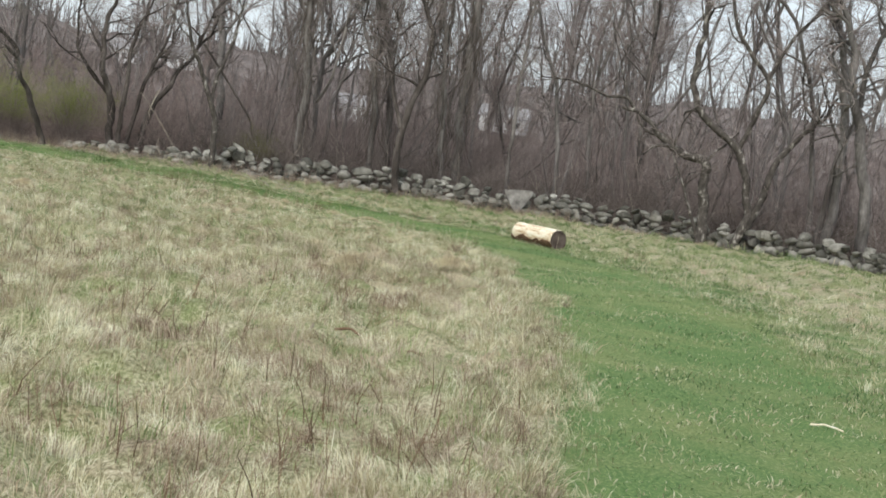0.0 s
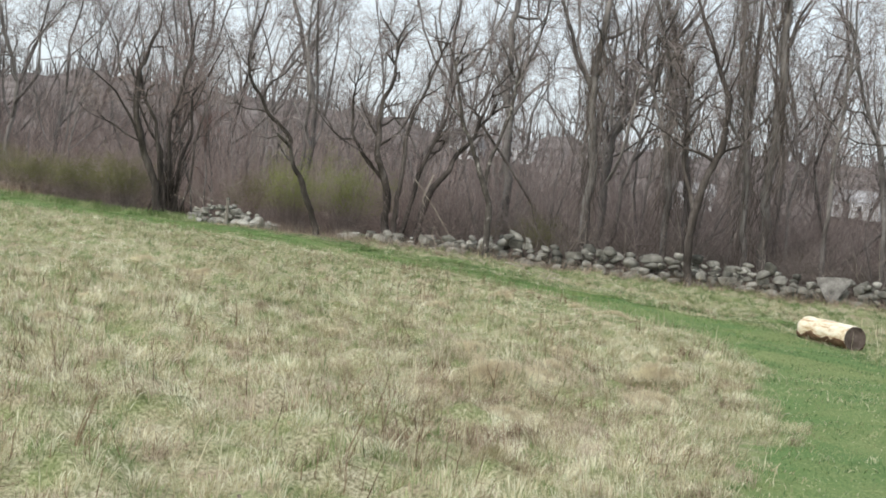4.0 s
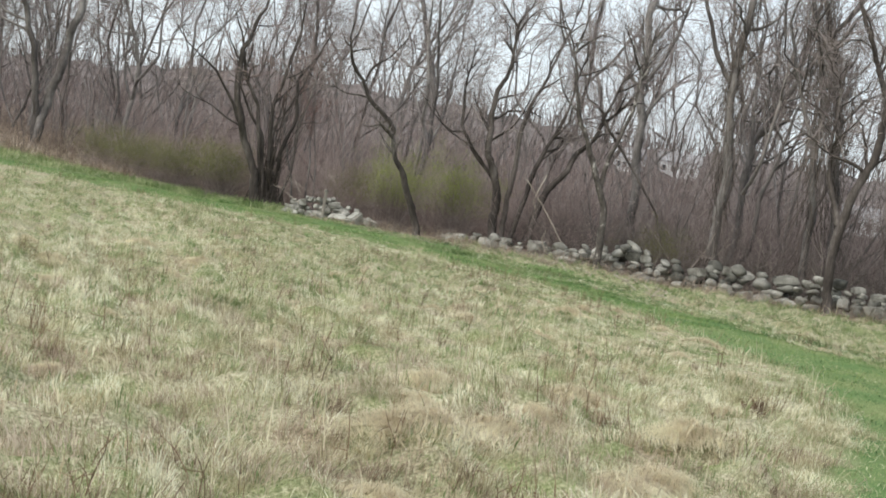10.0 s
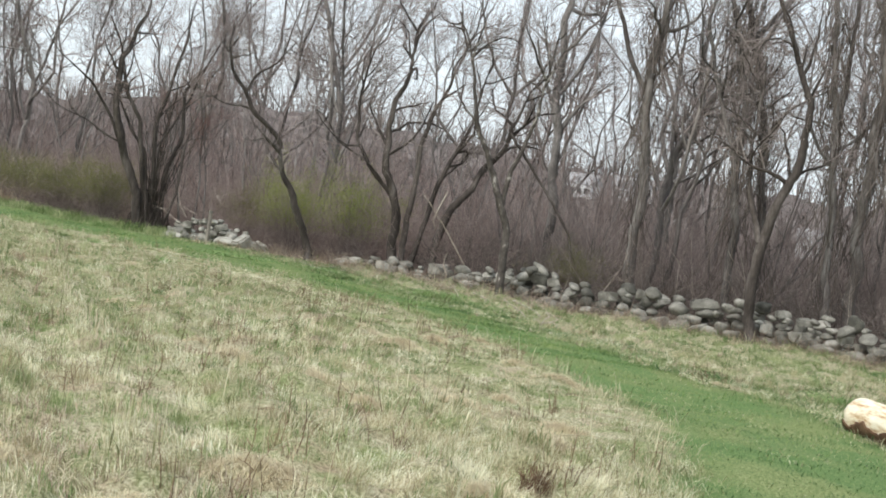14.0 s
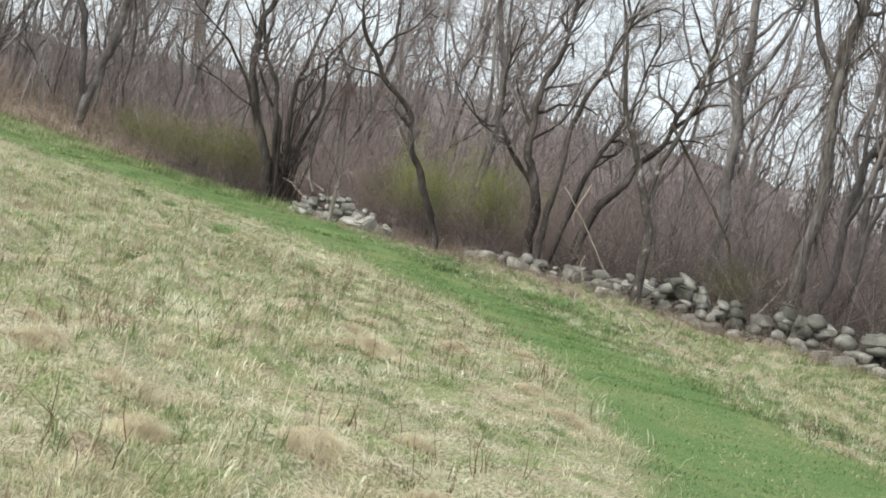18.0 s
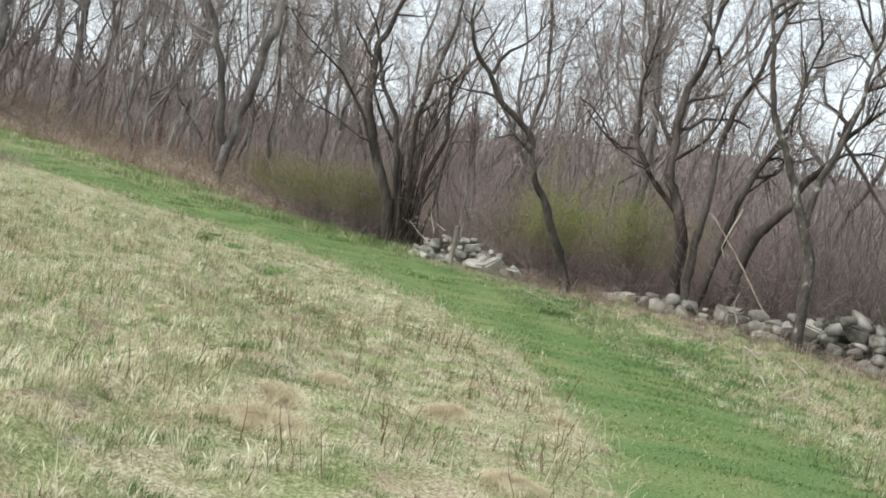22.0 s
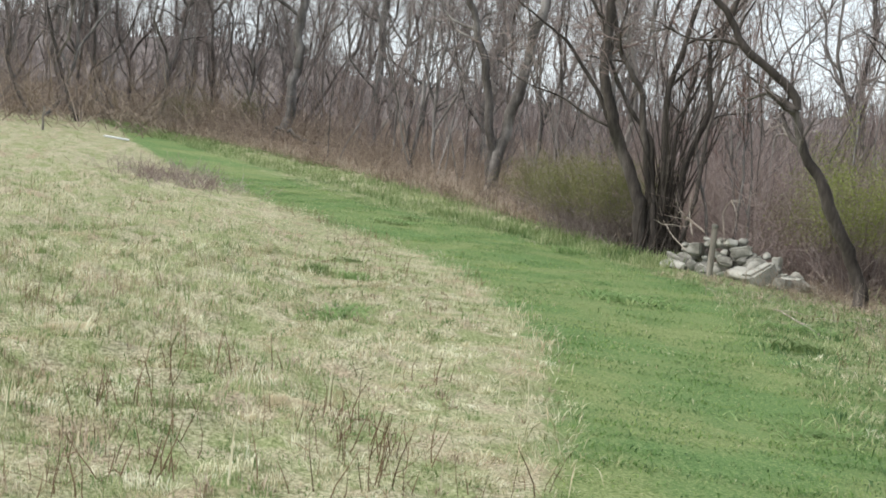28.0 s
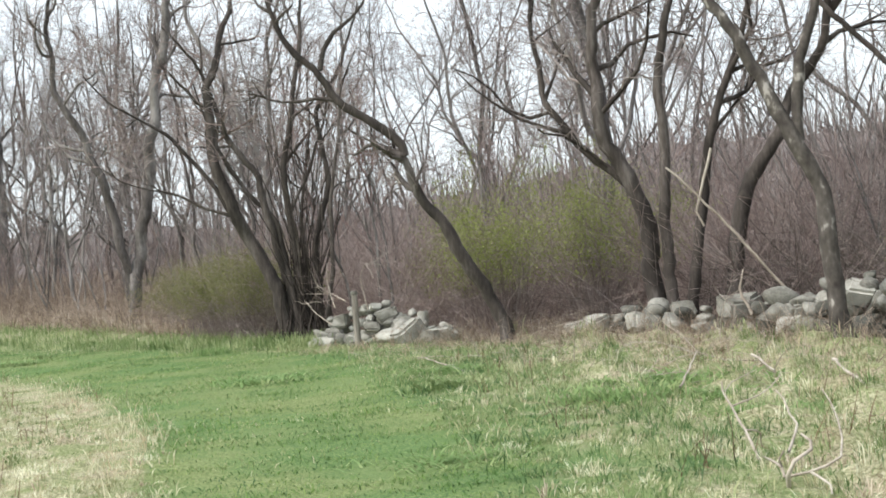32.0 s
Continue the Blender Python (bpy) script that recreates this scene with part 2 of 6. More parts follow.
# Twig brown with the dense shade of the eastern wood put into its colour.
M_twig_dark = material("shaded_twigs", [(0.3, (0.083, 0.07, 0.061)), (0.55, (0.168, 0.142, 0.125)), (0.8, (0.285, 0.248, 0.224))], 0.6, 10, 0.9, 0, vary="island", spread=0.45)
M_russet = thin(material("russet_grass", [(0.37, (0.216, 0.154, 0.11)), (0.47, (0.388, 0.304, 0.229)), (0.6, (0.604, 0.515, 0.414))], 1.4, 11, 0.85, 0, vary="island", spread=0.4))
M_leaf = thin(material("young_leaves", [(0.3, (0.177, 0.216, 0.047)), (0.5, (0.265, 0.305, 0.086)), (0.75, (0.387, 0.407, 0.172))], 1.2, 12, 0.7, 0, vary="island", spread=0.4))
M_leaf_dull = thin(material("dull_leaves", [(0.3, (0.13, 0.141, 0.05)), (0.55, (0.214, 0.216, 0.09)), (0.8, (0.316, 0.292, 0.16))], 1.2, 12, 0.7, 0, vary="island", spread=0.4))
# Stone grey deepened to include the trees' shade on the wall.
M_stone = material("field_stone", [(0.24, (0.069, 0.068, 0.059)), (0.42, (0.129, 0.127, 0.11)), (0.56, (0.189, 0.184, 0.162)), (0.7, (0.276, 0.271, 0.241)), (0.82, (0.368, 0.359, 0.322))], 1.4, 22, 0.9, 0.6, vary="object", spread=0.5)
M_slab = material("slab_stone", [(0.28, (0.10, 0.095, 0.087)), (0.5, (0.22, 0.21, 0.195)), (0.72, (0.36, 0.35, 0.325))], 4.0, 25, 0.9, 0.6)
M_pale_stone = material("pale_stone", [(0.24, (0.15, 0.145, 0.125)), (0.42, (0.26, 0.253, 0.222)), (0.58, (0.37, 0.362, 0.322)), (0.76, (0.50, 0.488, 0.44))], 1.6, 24, 0.9, 0.55, vary="object", spread=0.4)
M_dead = material("bleached_wood", [(0.3, (0.24, 0.20, 0.165)), (0.55, (0.42, 0.37, 0.315)), (0.8, (0.60, 0.55, 0.48))], 4, 30, 0.85, 0.4, (1, 1, 0.3))
M_peeled = material("peeled_wood", [(0.3, (0.42, 0.27, 0.15)), (0.4, (0.66, 0.52, 0.35)), (0.5, (0.80, 0.71, 0.55)), (0.7, (0.88, 0.83, 0.71))], 6.0, 26, 0.6, 0.4, (2.0, 0.5, 2.0))
M_log_bark = material("log_bark", [(0.3, (0.05, 0.028, 0.017)), (0.55, (0.13, 0.075, 0.045)), (0.8, (0.22, 0.14, 0.09))], 6, 30, 0.95, 0.9)
M_log_end = material("cut_end", [(0.3, (0.055, 0.04, 0.034)), (0.55, (0.12, 0.092, 0.08)), (0.8, (0.20, 0.16, 0.14))], 6, 35, 0.95, 0.5)
M_hill = material("far_woods", [(0.36, (0.08, 0.066, 0.063)), (0.5, (0.135, 0.113, 0.107)), (0.64, (0.205, 0.18, 0.17))], 0.2, 1.7, 1.0, 0.6, (1, 1, 0.35))
M_white = material("white_paint", [(0.3, (0.62, 0.63, 0.64)), (0.7, (0.78, 0.79, 0.80))], 1.0, 12, 0.6, 0.1)
M_roof = material("grey_roof", [(0.3, (0.25, 0.25, 0.26)), (0.7, (0.42, 0.42, 0.43))], 1.0, 12, 0.9, 0.2)
M_glass = material("dark_window", [(0.3, (0.03, 0.035, 0.04)), (0.7, (0.06, 0.065, 0.07))], 1.0, 8, 0.1, 0)
M_post = material("weathered_post", [(0.3, (0.13, 0.115, 0.10)), (0.55, (0.26, 0.235, 0.205)), (0.8, (0.42, 0.39, 0.35))], 5, 40, 0.9, 0.5, (1, 1, 0.15))


# ---------------------------------------------------------------- mesh helpers
def ground_z(x, y):
    """Height of the ground: a level field, uneven underfoot, that climbs to a wooded rise in the far west."""
    x, y = np.asarray(x, float), np.asarray(y, float)
    rise = np.clip(-x - 26, 0, 150) * 0.028 + np.clip(y - 48, 0, 150) * 0.004
    return rise + 0.035 * np.sin(x * 1.3 + 0.6 * y) * np.sin(y * 0.9 - 0.4 * x) + 0.03 * np.sin(x * 0.45 + 1) * np.sin(y * 0.37)


def gz(x, y):
    return float(ground_z(x, y))


def quick_mesh(name, verts, tris, smooth=False):
    me = bpy.data.meshes.new(name)
    verts, tris = np.asarray(verts, np.float32), np.asarray(tris, np.int32)
    me.vertices.add(len(verts))
    me.vertices.foreach_set("co", verts.ravel())
    me.loops.add(tris.size)
    me.loops.foreach_set("vertex_index", tris.ravel())
    me.polygons.add(len(tris))
    k = tris.shape[1]
    me.polygons.foreach_set("loop_start", np.arange(0, tris.size, k, dtype=np.int32))
    if smooth:
        me.polygons.foreach_set("use_smooth", np.ones(len(tris), bool))
    me.update(calc_edges=True)
    me.validate()
    return me


class Tubes:
    """Collects tapered, bent tubes into one mesh."""

    def __init__(self):
        self.v, self.f, self.count = [], [], 0

    def add(self, points, radii, sides=5):
        p = np.asarray(points, float)
        r = np.asarray(radii, float)
        d = np.gradient(p, axis=0)
        d /= np.linalg.norm(d, axis=1)[:, None] + 1e-9
        ref = np.array([0.31, 0.95, 0.0]) if abs(d[0][2]) > 0.6 else np.array([0, 0, 1.0])
        a = np.cross(d, ref)
        a /= np.linalg.norm(a, axis=1)[:, None] + 1e-9
        b = np.cross(d, a)
        t = np.arange(sides) * (2 * math.pi / sides)
        ring = a[:, None] * np.cos(t)[None, :, None] + b[:, None] * np.sin(t)[None, :, None]
        self.v.append((p[:, None] + ring * r[:, None, None]).reshape(-1, 3))
        n = len(p)
        i, j = np.meshgrid(np.arange(n - 1), np.arange(sides), indexing="ij")
        k = (j + 1) % sides
        q = np.stack([i * sides + j, i * sides + k, (i + 1) * sides + k, (i + 1) * sides + j], -1).reshape(-1, 4)
        self.f.append(q + self.count)
        self.count += n * sides
        return self

    def mesh(self, name, smooth=True):
        return quick_mesh(name, np.concatenate(self.v), np.concatenate(self.f), smooth)


def part(name, me, mat, parent=None, label=""):
    ob = new(name, me)
    if mat is not None and not me.materials:
        me.materials.append(mat)
    if parent is not None:
        ob.parent = parent
    return tagged(ob, label)


def thing(name, at, label, category, group="", kind=""):
    ob = new(name)
    ob.location = at
    ob.empty_display_size = 0.2
    return tagged(ob, label, category, group, kind)


def bent(rng, start, way, length, steps, wander=0.25, lift=0.1):
    """A branch's centre line: it wanders, and lifts towards the light."""
    p, d = np.array(start, float), np.array(way, float)
    d /= np.linalg.norm(d)
    out = [p.copy()]
    for _ in range(steps):
        d = d + rng.normal(0, wander, 3) + np.array([0, 0, lift])
        d /= np.linalg.norm(d)
        p = p + d * length / steps
        out.append(p.copy())
    return np.array(out)


def side_way(rng, d, angle):
    """A way that leaves d by an angle, in a random turn."""
    a = np.cross(d, rng.normal(size=3))
    a /= np.linalg.norm(a) + 1e-9
    return d * math.cos(angle) + a * math.sin(angle)


def sprout(rng, limbs, twigs, line, r0, r1, level, spec):
    """Branches that grow from a centre line, and twigs from those."""
    n = len(line)
    total = np.linalg.norm(np.diff(line, axis=0), axis=1).sum()
    count = spec["count"][level]
    for _ in range(count):
        u = rng.uniform(spec["from"][level], 0.98) * (n - 1)
        i = min(int(u), n - 2)
        at = line[i] + (line[i + 1] - line[i]) * (u - i)
        d = line[i + 1] - line[i]
        d = d / (np.linalg.norm(d) + 1e-9)
        f = u / (n - 1)
        r = (r0 + (r1 - r0) * f) * rng.uniform(0.4, 0.7)
        ln = spec["long"][level] * rng.uniform(0.6, 1.3) * (1.15 - 0.6 * f)
        way = side_way(rng, d, radians(rng.uniform(*spec["angle"])))
        br = bent(rng, at, way, ln, (5, 4, 2)[min(level, 2)], spec["wander"], spec["lift"])
        r = max(r, spec["least"])
        last = level + 1 >= len(spec["count"])
        (twigs if last or level >= 1 else limbs).add(br, np.linspace(r, max(0.3 * r, 0.003), len(br)), 5 if level == 0 else 3)
        if not last:
            sprout(rng, limbs, twigs, br, r, 0.3 * r, level + 1, spec)


SPEC_TALL = {"count": (12, 7, 6), "from": (0.3, 0.2, 0.15), "long": (2.5, 1.4, 0.85), "angle": (25, 65), "wander": 0.29, "lift": 0.09, "least": 0.005}
SPEC_HERO = {"count": (10, 7, 7), "from": (0.35, 0.2, 0.1), "long": (1.8, 1.05, 0.6), "angle": (25, 70), "wander": 0.29, "lift": 0.08, "least": 0.0042}


def tree(name, stems, seed, label, bark, twig=None, spec=SPEC_HERO, flare=1.25, group="", category="tree", sides=9):
    """A bare tree. stems: (points from the foot up, radius at the foot, radius at the top, how far it runs on beyond the last point)."""
    rng = np.random.default_rng(seed)
    foot = np.array(stems[0][0][0], float)
    top = thing(name, foot, label, category, group)
    crown, boughs = Tubes(), Tubes()
    for k, (pts, r0, r1, more) in enumerate(stems):
        trunk = Tubes()
        p = np.array(pts, float) - foot
        d = p[-1] - p[-2]
        if more > 0:
            p = np.concatenate([p, bent(rng, p[-1], d, more, 4, 0.15, 0.12)[1:]])
        s = np.r_[0, np.cumsum(np.linalg.norm(np.diff(p, axis=0), axis=1))]
        u = np.linspace(0, s[-1], max(8, int(s[-1] / 0.13)))
        line = np.stack([np.interp(u, s, p[:, k2]) for k2 in range(3)], -1)
        line[1:-1] = 0.1 * line[:-2] + 0.8 * line[1:-1] + 0.1 * line[2:]
        line[1:-1] += rng.normal(0, r0 * 0.08, (len(line) - 2, 3))
        for turn in (1.1, 2.3):
            sway = np.sin(u[:, None] * (2 * math.pi / turn) * rng.uniform(0.8, 1.2, 3) + rng.uniform(0, 6.3, 3)) * np.array([1, 1, 0.0])
            line += sway * (0.12 * r0 * turn * np.clip(u / 0.5, 0, 1) * np.clip((u[-1] - u) / 0.5, 0, 1))[:, None]
        end = s[len(pts) - 1]
        r = np.interp(u, [0, end * 0.5, end, max(s[-1], end + 0.01)], [r0, 0.35 * r0 + 0.65 * (0.5 * (r0 + r1)), r1 if more > 0 else 0.6 * r1, 0.012])
        if pts[0][2] < 0.6:
            r = r * (1 + (flare - 1) * np.exp(-u / 0.18))
            line[0][2] -= 0.12
        trunk.add(line, r * rng.uniform(0.93, 1.07, len(r)), sides)
        part("trunk" if k == 0 else "limb" if pts[0][2] > 0.6 else "stem", trunk.mesh("trunk"), bark, top)
        sprout(rng, boughs, crown, line, r0, r1, 0, spec)
    if boughs.v:
        tagged(part("branchwork", boughs.mesh("branchwork"), bark, top), kind="stuff")
    if crown.v:
        tagged(part("crown", crown.mesh("crown"), twig or M_twig, top), kind="stuff")
    return top


def blades(rng, x, y, height, width, lean, mat, name, label, category, curl=0.5, heading=None, z=None, facets=3):
    """Grass: every blade a bent strip of its own, all in one piece of stuff."""
    n = len(x)
    z = ground_z(x, y) + lumps(x, y) if z is None else z
    a = rng.uniform(0, 2 * math.pi, n) if heading is None else heading + rng.normal(0, 0.5, n)
    side = np.stack([-np.sin(a + rng.normal(0, 0.7, n)), np.cos(a), np.zeros(n)], -1) * (width / 2)[:, None]
    ahead = np.stack([np.cos(a), np.sin(a), np.zeros(n)], -1)
    base = np.stack([x, y, z - 0.01], -1)
    h = height[:, None]
    mid = base + ahead * h * (lean * 0.45)[:, None] + np.array([0, 0, 1]) * h * (1 - 0.35 * lean)[:, None] * 0.6
    tip = base + ahead * h * (lean * (0.8 + curl))[:, None] + np.array([0, 0, 1]) * h * (1 - 0.6 * lean)[:, None]
    if facets == 2:
        v = np.stack([base, mid + side, mid - side, tip], 1).reshape(-1, 3)
        k = np.arange(n)[:, None] * 4
        f = np.concatenate([k + np.array([[0, 1, 2]]), k + np.array([[2, 1, 3]])])
    else:
        v = np.stack([base - side, base + side, mid + side * 0.7, mid - side * 0.7, tip], 1).reshape(-1, 3)
        k = np.arange(n)[:, None] * 5
        f = np.concatenate([k + np.array([[0, 1, 2]]), k + np.array([[0, 2, 3]]), k + np.array([[3, 2, 4]])])
    return tagged(part(name, quick_mesh(name, v, f), mat), label, category, "", "stuff")


def stems_stuff(rng, x, y, height, radius, mat, name, label, category, spread=0.35, kids=2, z=None, arch=0.02):
    """Thicket: many thin bent stems, forked once or twice, all in one piece of stuff."""
    tb = Tubes()
    z = ground_z(x, y) if z is None else z
    for i in range(len(x)):
        way = np.array([rng.normal(0, spread), rng.normal(0, spread), 1.0])
        line = bent(rng, (x[i], y[i], z[i] - 0.03), way, height[i], 3, 0.16, arch)
        tb.add(line, np.linspace(radius[i], radius[i] * 0.35, 4), 3)
        for _ in range(kids):
            j = rng.integers(1, 3)
            br = bent(rng, line[j], side_way(rng, line[j + 1] - line[j], radians(rng.uniform(20, 55))) , height[i] * rng.uniform(0.25, 0.5), 1 if kids > 2 else 2, 0.2, 0.05)
            tb.add(br, np.linspace(radius[i] * 0.6, radius[i] * 0.25, len(br)), 3)
    return tagged(part(name, tb.mesh(name, False), mat), label, category, "", "stuff")


# ---------------------------------------------------------------- ground
PATH_WEST = [(-2.35, -44.85), (0.0, -16), (0.2, -6), (0.45, 2), (0.77, 6), (1.0, 8.4), (1.25, 11), (1.4, 15.5), (1.0, 20), (0.05, 23.6), (-1.05, 25.4), (-2.35, 27.35), (-3.6, 28.65), (-5.45, 30.35), (-7.95, 32.15), (-10.15, 33.65), (-13.4, 35.1), (-17.3, 36.6), (-21.5, 37.3), (-27.2, 37.9), (-34.4, 38.8), (-43.6, 40.6), (-54.5, 43.2), (-66, 45)]
PATH_EAST = [(-0.3, -45), (1.7, -16), (2.0, -6), (2.6, 4), (3.3, 9), (3.8, 12.5), (3.85, 16.5), (3.35, 20.2), (2.2, 24), (0.5, 27.5), (-0.7, 28.8), (-1.9, 29.8), (-3.7, 31.3), (-6.4, 33.6), (-9.0, 35.6), (-11.6, 37.5), (-14, 39.1), (-17, 40.3), (-22, 41.0), (-28, 41.0), (-36, 41.6), (-46, 43.2), (-66, 47.2)]
WALL = [(14, 29.5), (11.4, 32.8), (8.6, 36.4), (5.2, 38.6), (1.9, 39.0), (-1.7, 40.2), (-5.0, 40.0), (-7.2, 40.7), (-9.2, 41.6), (-11.2, 41.9), (-12.5, 42.2)]


def along(line, n):
    p = np.array(line, float)
    s = np.r_[0, np.cumsum(np.linalg.norm(np.diff(p, axis=0), axis=1))]
    u = np.linspace(0, s[-1], n)
    q = np.stack([np.interp(u, s, p[:, 0]), np.interp(u, s, p[:, 1])], -1)
    for _ in range(3):
        q[1:-1] = 0.25 * q[:-2] + 0.5 * q[1:-1] + 0.25 * q[2:]
    return q


W_LINE, E_LINE, WALL_LINE = along(PATH_WEST, 330), along(PATH_EAST, 330), along(WALL, 160)
RING = np.concatenate([W_LINE, E_LINE[::-1]])


def inside(ring, x, y):
    x, y = np.asarray(x, float), np.asarray(y, float)
    hit = np.zeros(x.shape, bool)
    a, b = ring, np.roll(ring, -1, axis=0)
    for (x0, y0), (x1, y1) in zip(a, b):
        if y0 != y1:
            cross = ((y0 > y) != (y1 > y)) & (x < (x1 - x0) * (y - y0) / (y1 - y0) + x0)
            hit ^= cross
    return hit


def wall_y(x):
    """How far north the old wall, and west of it the wood's edge, stands at x."""
    o = np.argsort(WALL_LINE[:, 0])
    edge_x = np.r_[-120, -60, -48, -40, -32, -26, -20, -17, WALL_LINE[o, 0], 30]
    edge_y = np.r_[52, 46.3, 46.5, 46.6, 45.9, 44.7, 43.0, 41.8, WALL_LINE[o, 1], 10]
    return np.interp(x, edge_x, edge_y)


def wobble(x, y):
    return 0.16 * np.sin(3.1 * x + 1.7 * y) + 0.12 * np.sin(7.3 * y - 4.1 * x) + 0.1 * np.sin(1.1 * y + 0.5)


CORRIDOR = np.concatenate([W_LINE + 0.2 * (W_LINE - E_LINE), (W_LINE + 1.75 * (E_LINE - W_LINE))[::-1]])


GRID_X, GRID_Y = np.arange(-40, 12, 0.25), np.arange(14, 46, 0.25)
_gx, _gy = np.meshgrid(GRID_X, GRID_Y, indexing="ij")
OFF_PATH = np.min(np.hypot(_gx[..., None] - W_LINE[None, None, 60::3, 0], _gy[..., None] - W_LINE[None, None, 60::3, 1]), -1)
LOW = np.where(_gy > 21, np.clip(0.3 + 0.2 * OFF_PATH, 0, 1), 1.0)


def low_by_path(x, y):
    """The growth is low beside the far stretch of the path, and rises away from it."""
    i = np.clip(((x + 40) / 0.25).astype(int), 0, len(GRID_X) - 1)
    j = np.clip(((y - 14) / 0.25).astype(int), 0, len(GRID_Y) - 1)
    return LOW[i, j]


def lumps(x, y):
    """Soft hummocks of old grass, none in the mown strip."""
    x, y = np.asarray(x, float), np.asarray(y, float)
    w = 1.6 * np.sin(0.9 * x + 0.7 * y) + 1.3 * np.sin(1.3 * y - 0.5 * x)
    h = np.sin(6.1 * x + w) * np.sin(5.3 * y - 1.2 * w) + 0.6 * np.sin(9.7 * x - 4.3 * y + 2 * w) * np.sin(8.1 * y + 3.1 * x) + 0.5 * np.sin(2.3 * x + 1.9 * y + w)
    return 0.1 * np.clip(h + 0.1, 0, 1.4) * ~inside(CORRIDOR, x, y) * (y < wall_y(x) - 0.4) * low_by_path(x, y)


xs = np.r_[-420, -300, -220, -160, -120, -95, -80, -70, np.arange(-62, -20, 0.4), np.arange(-20, -9, 0.22), np.arange(-9, 5, 0.15), np.arange(5, 18, 0.4), 22, 30, 45, 70, 110, 170, 260, 420]
ys = np.r_[-420, -260, -150, -80, -45, -25, -15, np.arange(-8, 4, 0.4), np.arange(4, 26, 0.15), np.arange(26, 43, 0.2), np.arange(43, 62, 0.4), 66, 75, 90, 115, 150, 200, 280, 420]
gx, gy = np.meshgrid(xs, ys, indexing="ij")
gv = np.stack([gx, gy, ground_z(gx, gy) + lumps(gx, gy)], -1).reshape(-1, 3)
i, j = np.meshgrid(np.arange(len(xs) - 1), np.arange(len(ys) - 1), indexing="ij")
q = i * len(ys) + j
ground = part("ground", quick_mesh("ground", gv, np.stack([q, q + len(ys), q + len(ys) + 1, q + 1], -1).reshape(-1, 4), True), M_ground)
attr = ground.data.attributes.new("litter", "FLOAT", "POINT")
wooded = np.maximum(np.clip((gv[:, 1] - wall_y(gv[:, 0]) + 0.6 - 5 * (gv[:, 0] < -27)) / 1.2, 0, 1), np.clip((-gv[:, 0] - 60) / 4, 0, 1)) * (gv[:, 1] > 4)
attr.data.foreach_set("value", wooded.astype(np.float32))
tagged(ground, "rough meadow ground under matted tan dry grass", "ground", "", "structure")

cols = 21
u = np.linspace(-0.16, 1.7, cols)
strip = W_LINE[:, None] * (1 - u)[None, :, None] + E_LINE[:, None] * u[None, :, None]
mown = np.interp(u, [-0.16, 0.12, 0.85, 1.05, 1.3, 1.6, 1.7], [0, 1, 1, 0.62, 0.5, 0.35, 0])
sv = np.concatenate([strip, (ground_z(strip[..., 0], strip[..., 1]) + 0.014 * (mown > 0)[None, :] - 0.004)[..., None]], -1).reshape(-1, 3)
i, j = np.meshgrid(np.arange(329), np.arange(cols - 1), indexing="ij")
q = i * cols + j
path = part("pavement", quick_mesh("mown_path", sv, np.stack([q, q + cols, q + cols + 1, q + 1], -1).reshape(-1, 4), True), M_path)
path.name = "path"
attr = path.data.attributes.new("mown", "FLOAT", "POINT")
attr.data.foreach_set("value", np.tile(mown, 330).astype(np.float32))
tagged(path, "mown green grass path curving beside the stone wall", "path", "", "structure")

# ---------------------------------------------------------------- stone wall
def stone_mesh(seed, flat=0.7):
    """A rough field stone: a rounded block with uneven facets."""
    rng = np.random.default_rng(seed)
    bm = bmesh.new()
    bmesh.ops.create_icosphere(bm, subdivisions=2, radius=0.5)
    cuts = rng.normal(size=(9, 3))
    cuts /= np.linalg.norm(cuts, axis=1)[:, None]
    deep = rng.uniform(0.23, 0.41, 9)
    for v in bm.verts:
        c = np.array(v.co)
        for d, w in zip(cuts, deep):
            over = c @ d - w
            if over > 0:
                c = c - d * over * 0.94
        c *= 1 + 0.05 * noise.noise(Vector(c * 5 + seed))
        v.co = Vector((c[0] * 1.12, c[1] * 1.05, c[2] * flat * 1.2))
    me = bpy.data.meshes.new("stone")
    bm.to_mesh(me)
    bm.free()
    for p in me.polygons:
        p.use_smooth = True
    return me


def block_mesh(seed, flat=0.6):
    """An angular field stone: a skewed block with broken edges."""
    rng = np.random.default_rng(seed + 300)
    bm = bmesh.new()
    bmesh.ops.create_cube(bm, size=1)
    for v in bm.verts:
        v.co = Vector((v.co.x * 1.05 + rng.uniform(-0.2, 0.2), v.co.y * 0.9 + rng.uniform(-0.15, 0.15), (v.co.z + rng.uniform(-0.17, 0.17)) * flat * 1.1))
    bmesh.ops.bevel(bm, geom=list(bm.edges), offset=0.11, segments=2, affect="EDGES")
    for v in bm.verts:
        v.co *= 0.92 + 0.12 * noise.noise(v.co * 3 + Vector((seed, 0, 0)))
    me = bpy.data.meshes.new("stone")
    bm.to_mesh(me)
    bm.free()
    for p in me.polygons:
        p.use_smooth = False
    return me


STONES = [stone_mesh(k, (0.62, 0.7, 0.8, 0.9)[k % 4]) if k % 5 < 4 else block_mesh(k, (0.55, 0.65, 0.8)[k % 3]) for k in range(14)]
for me in STONES:
    me.materials.append(M_stone)
PALE = [stone_mesh(40 + k, 0.7) if k % 3 == 0 else block_mesh(40 + k, (0.5, 0.62, 0.75)[k % 3]) for k in range(6)]
for me in PALE:
    me.materials.append(M_pale_stone)


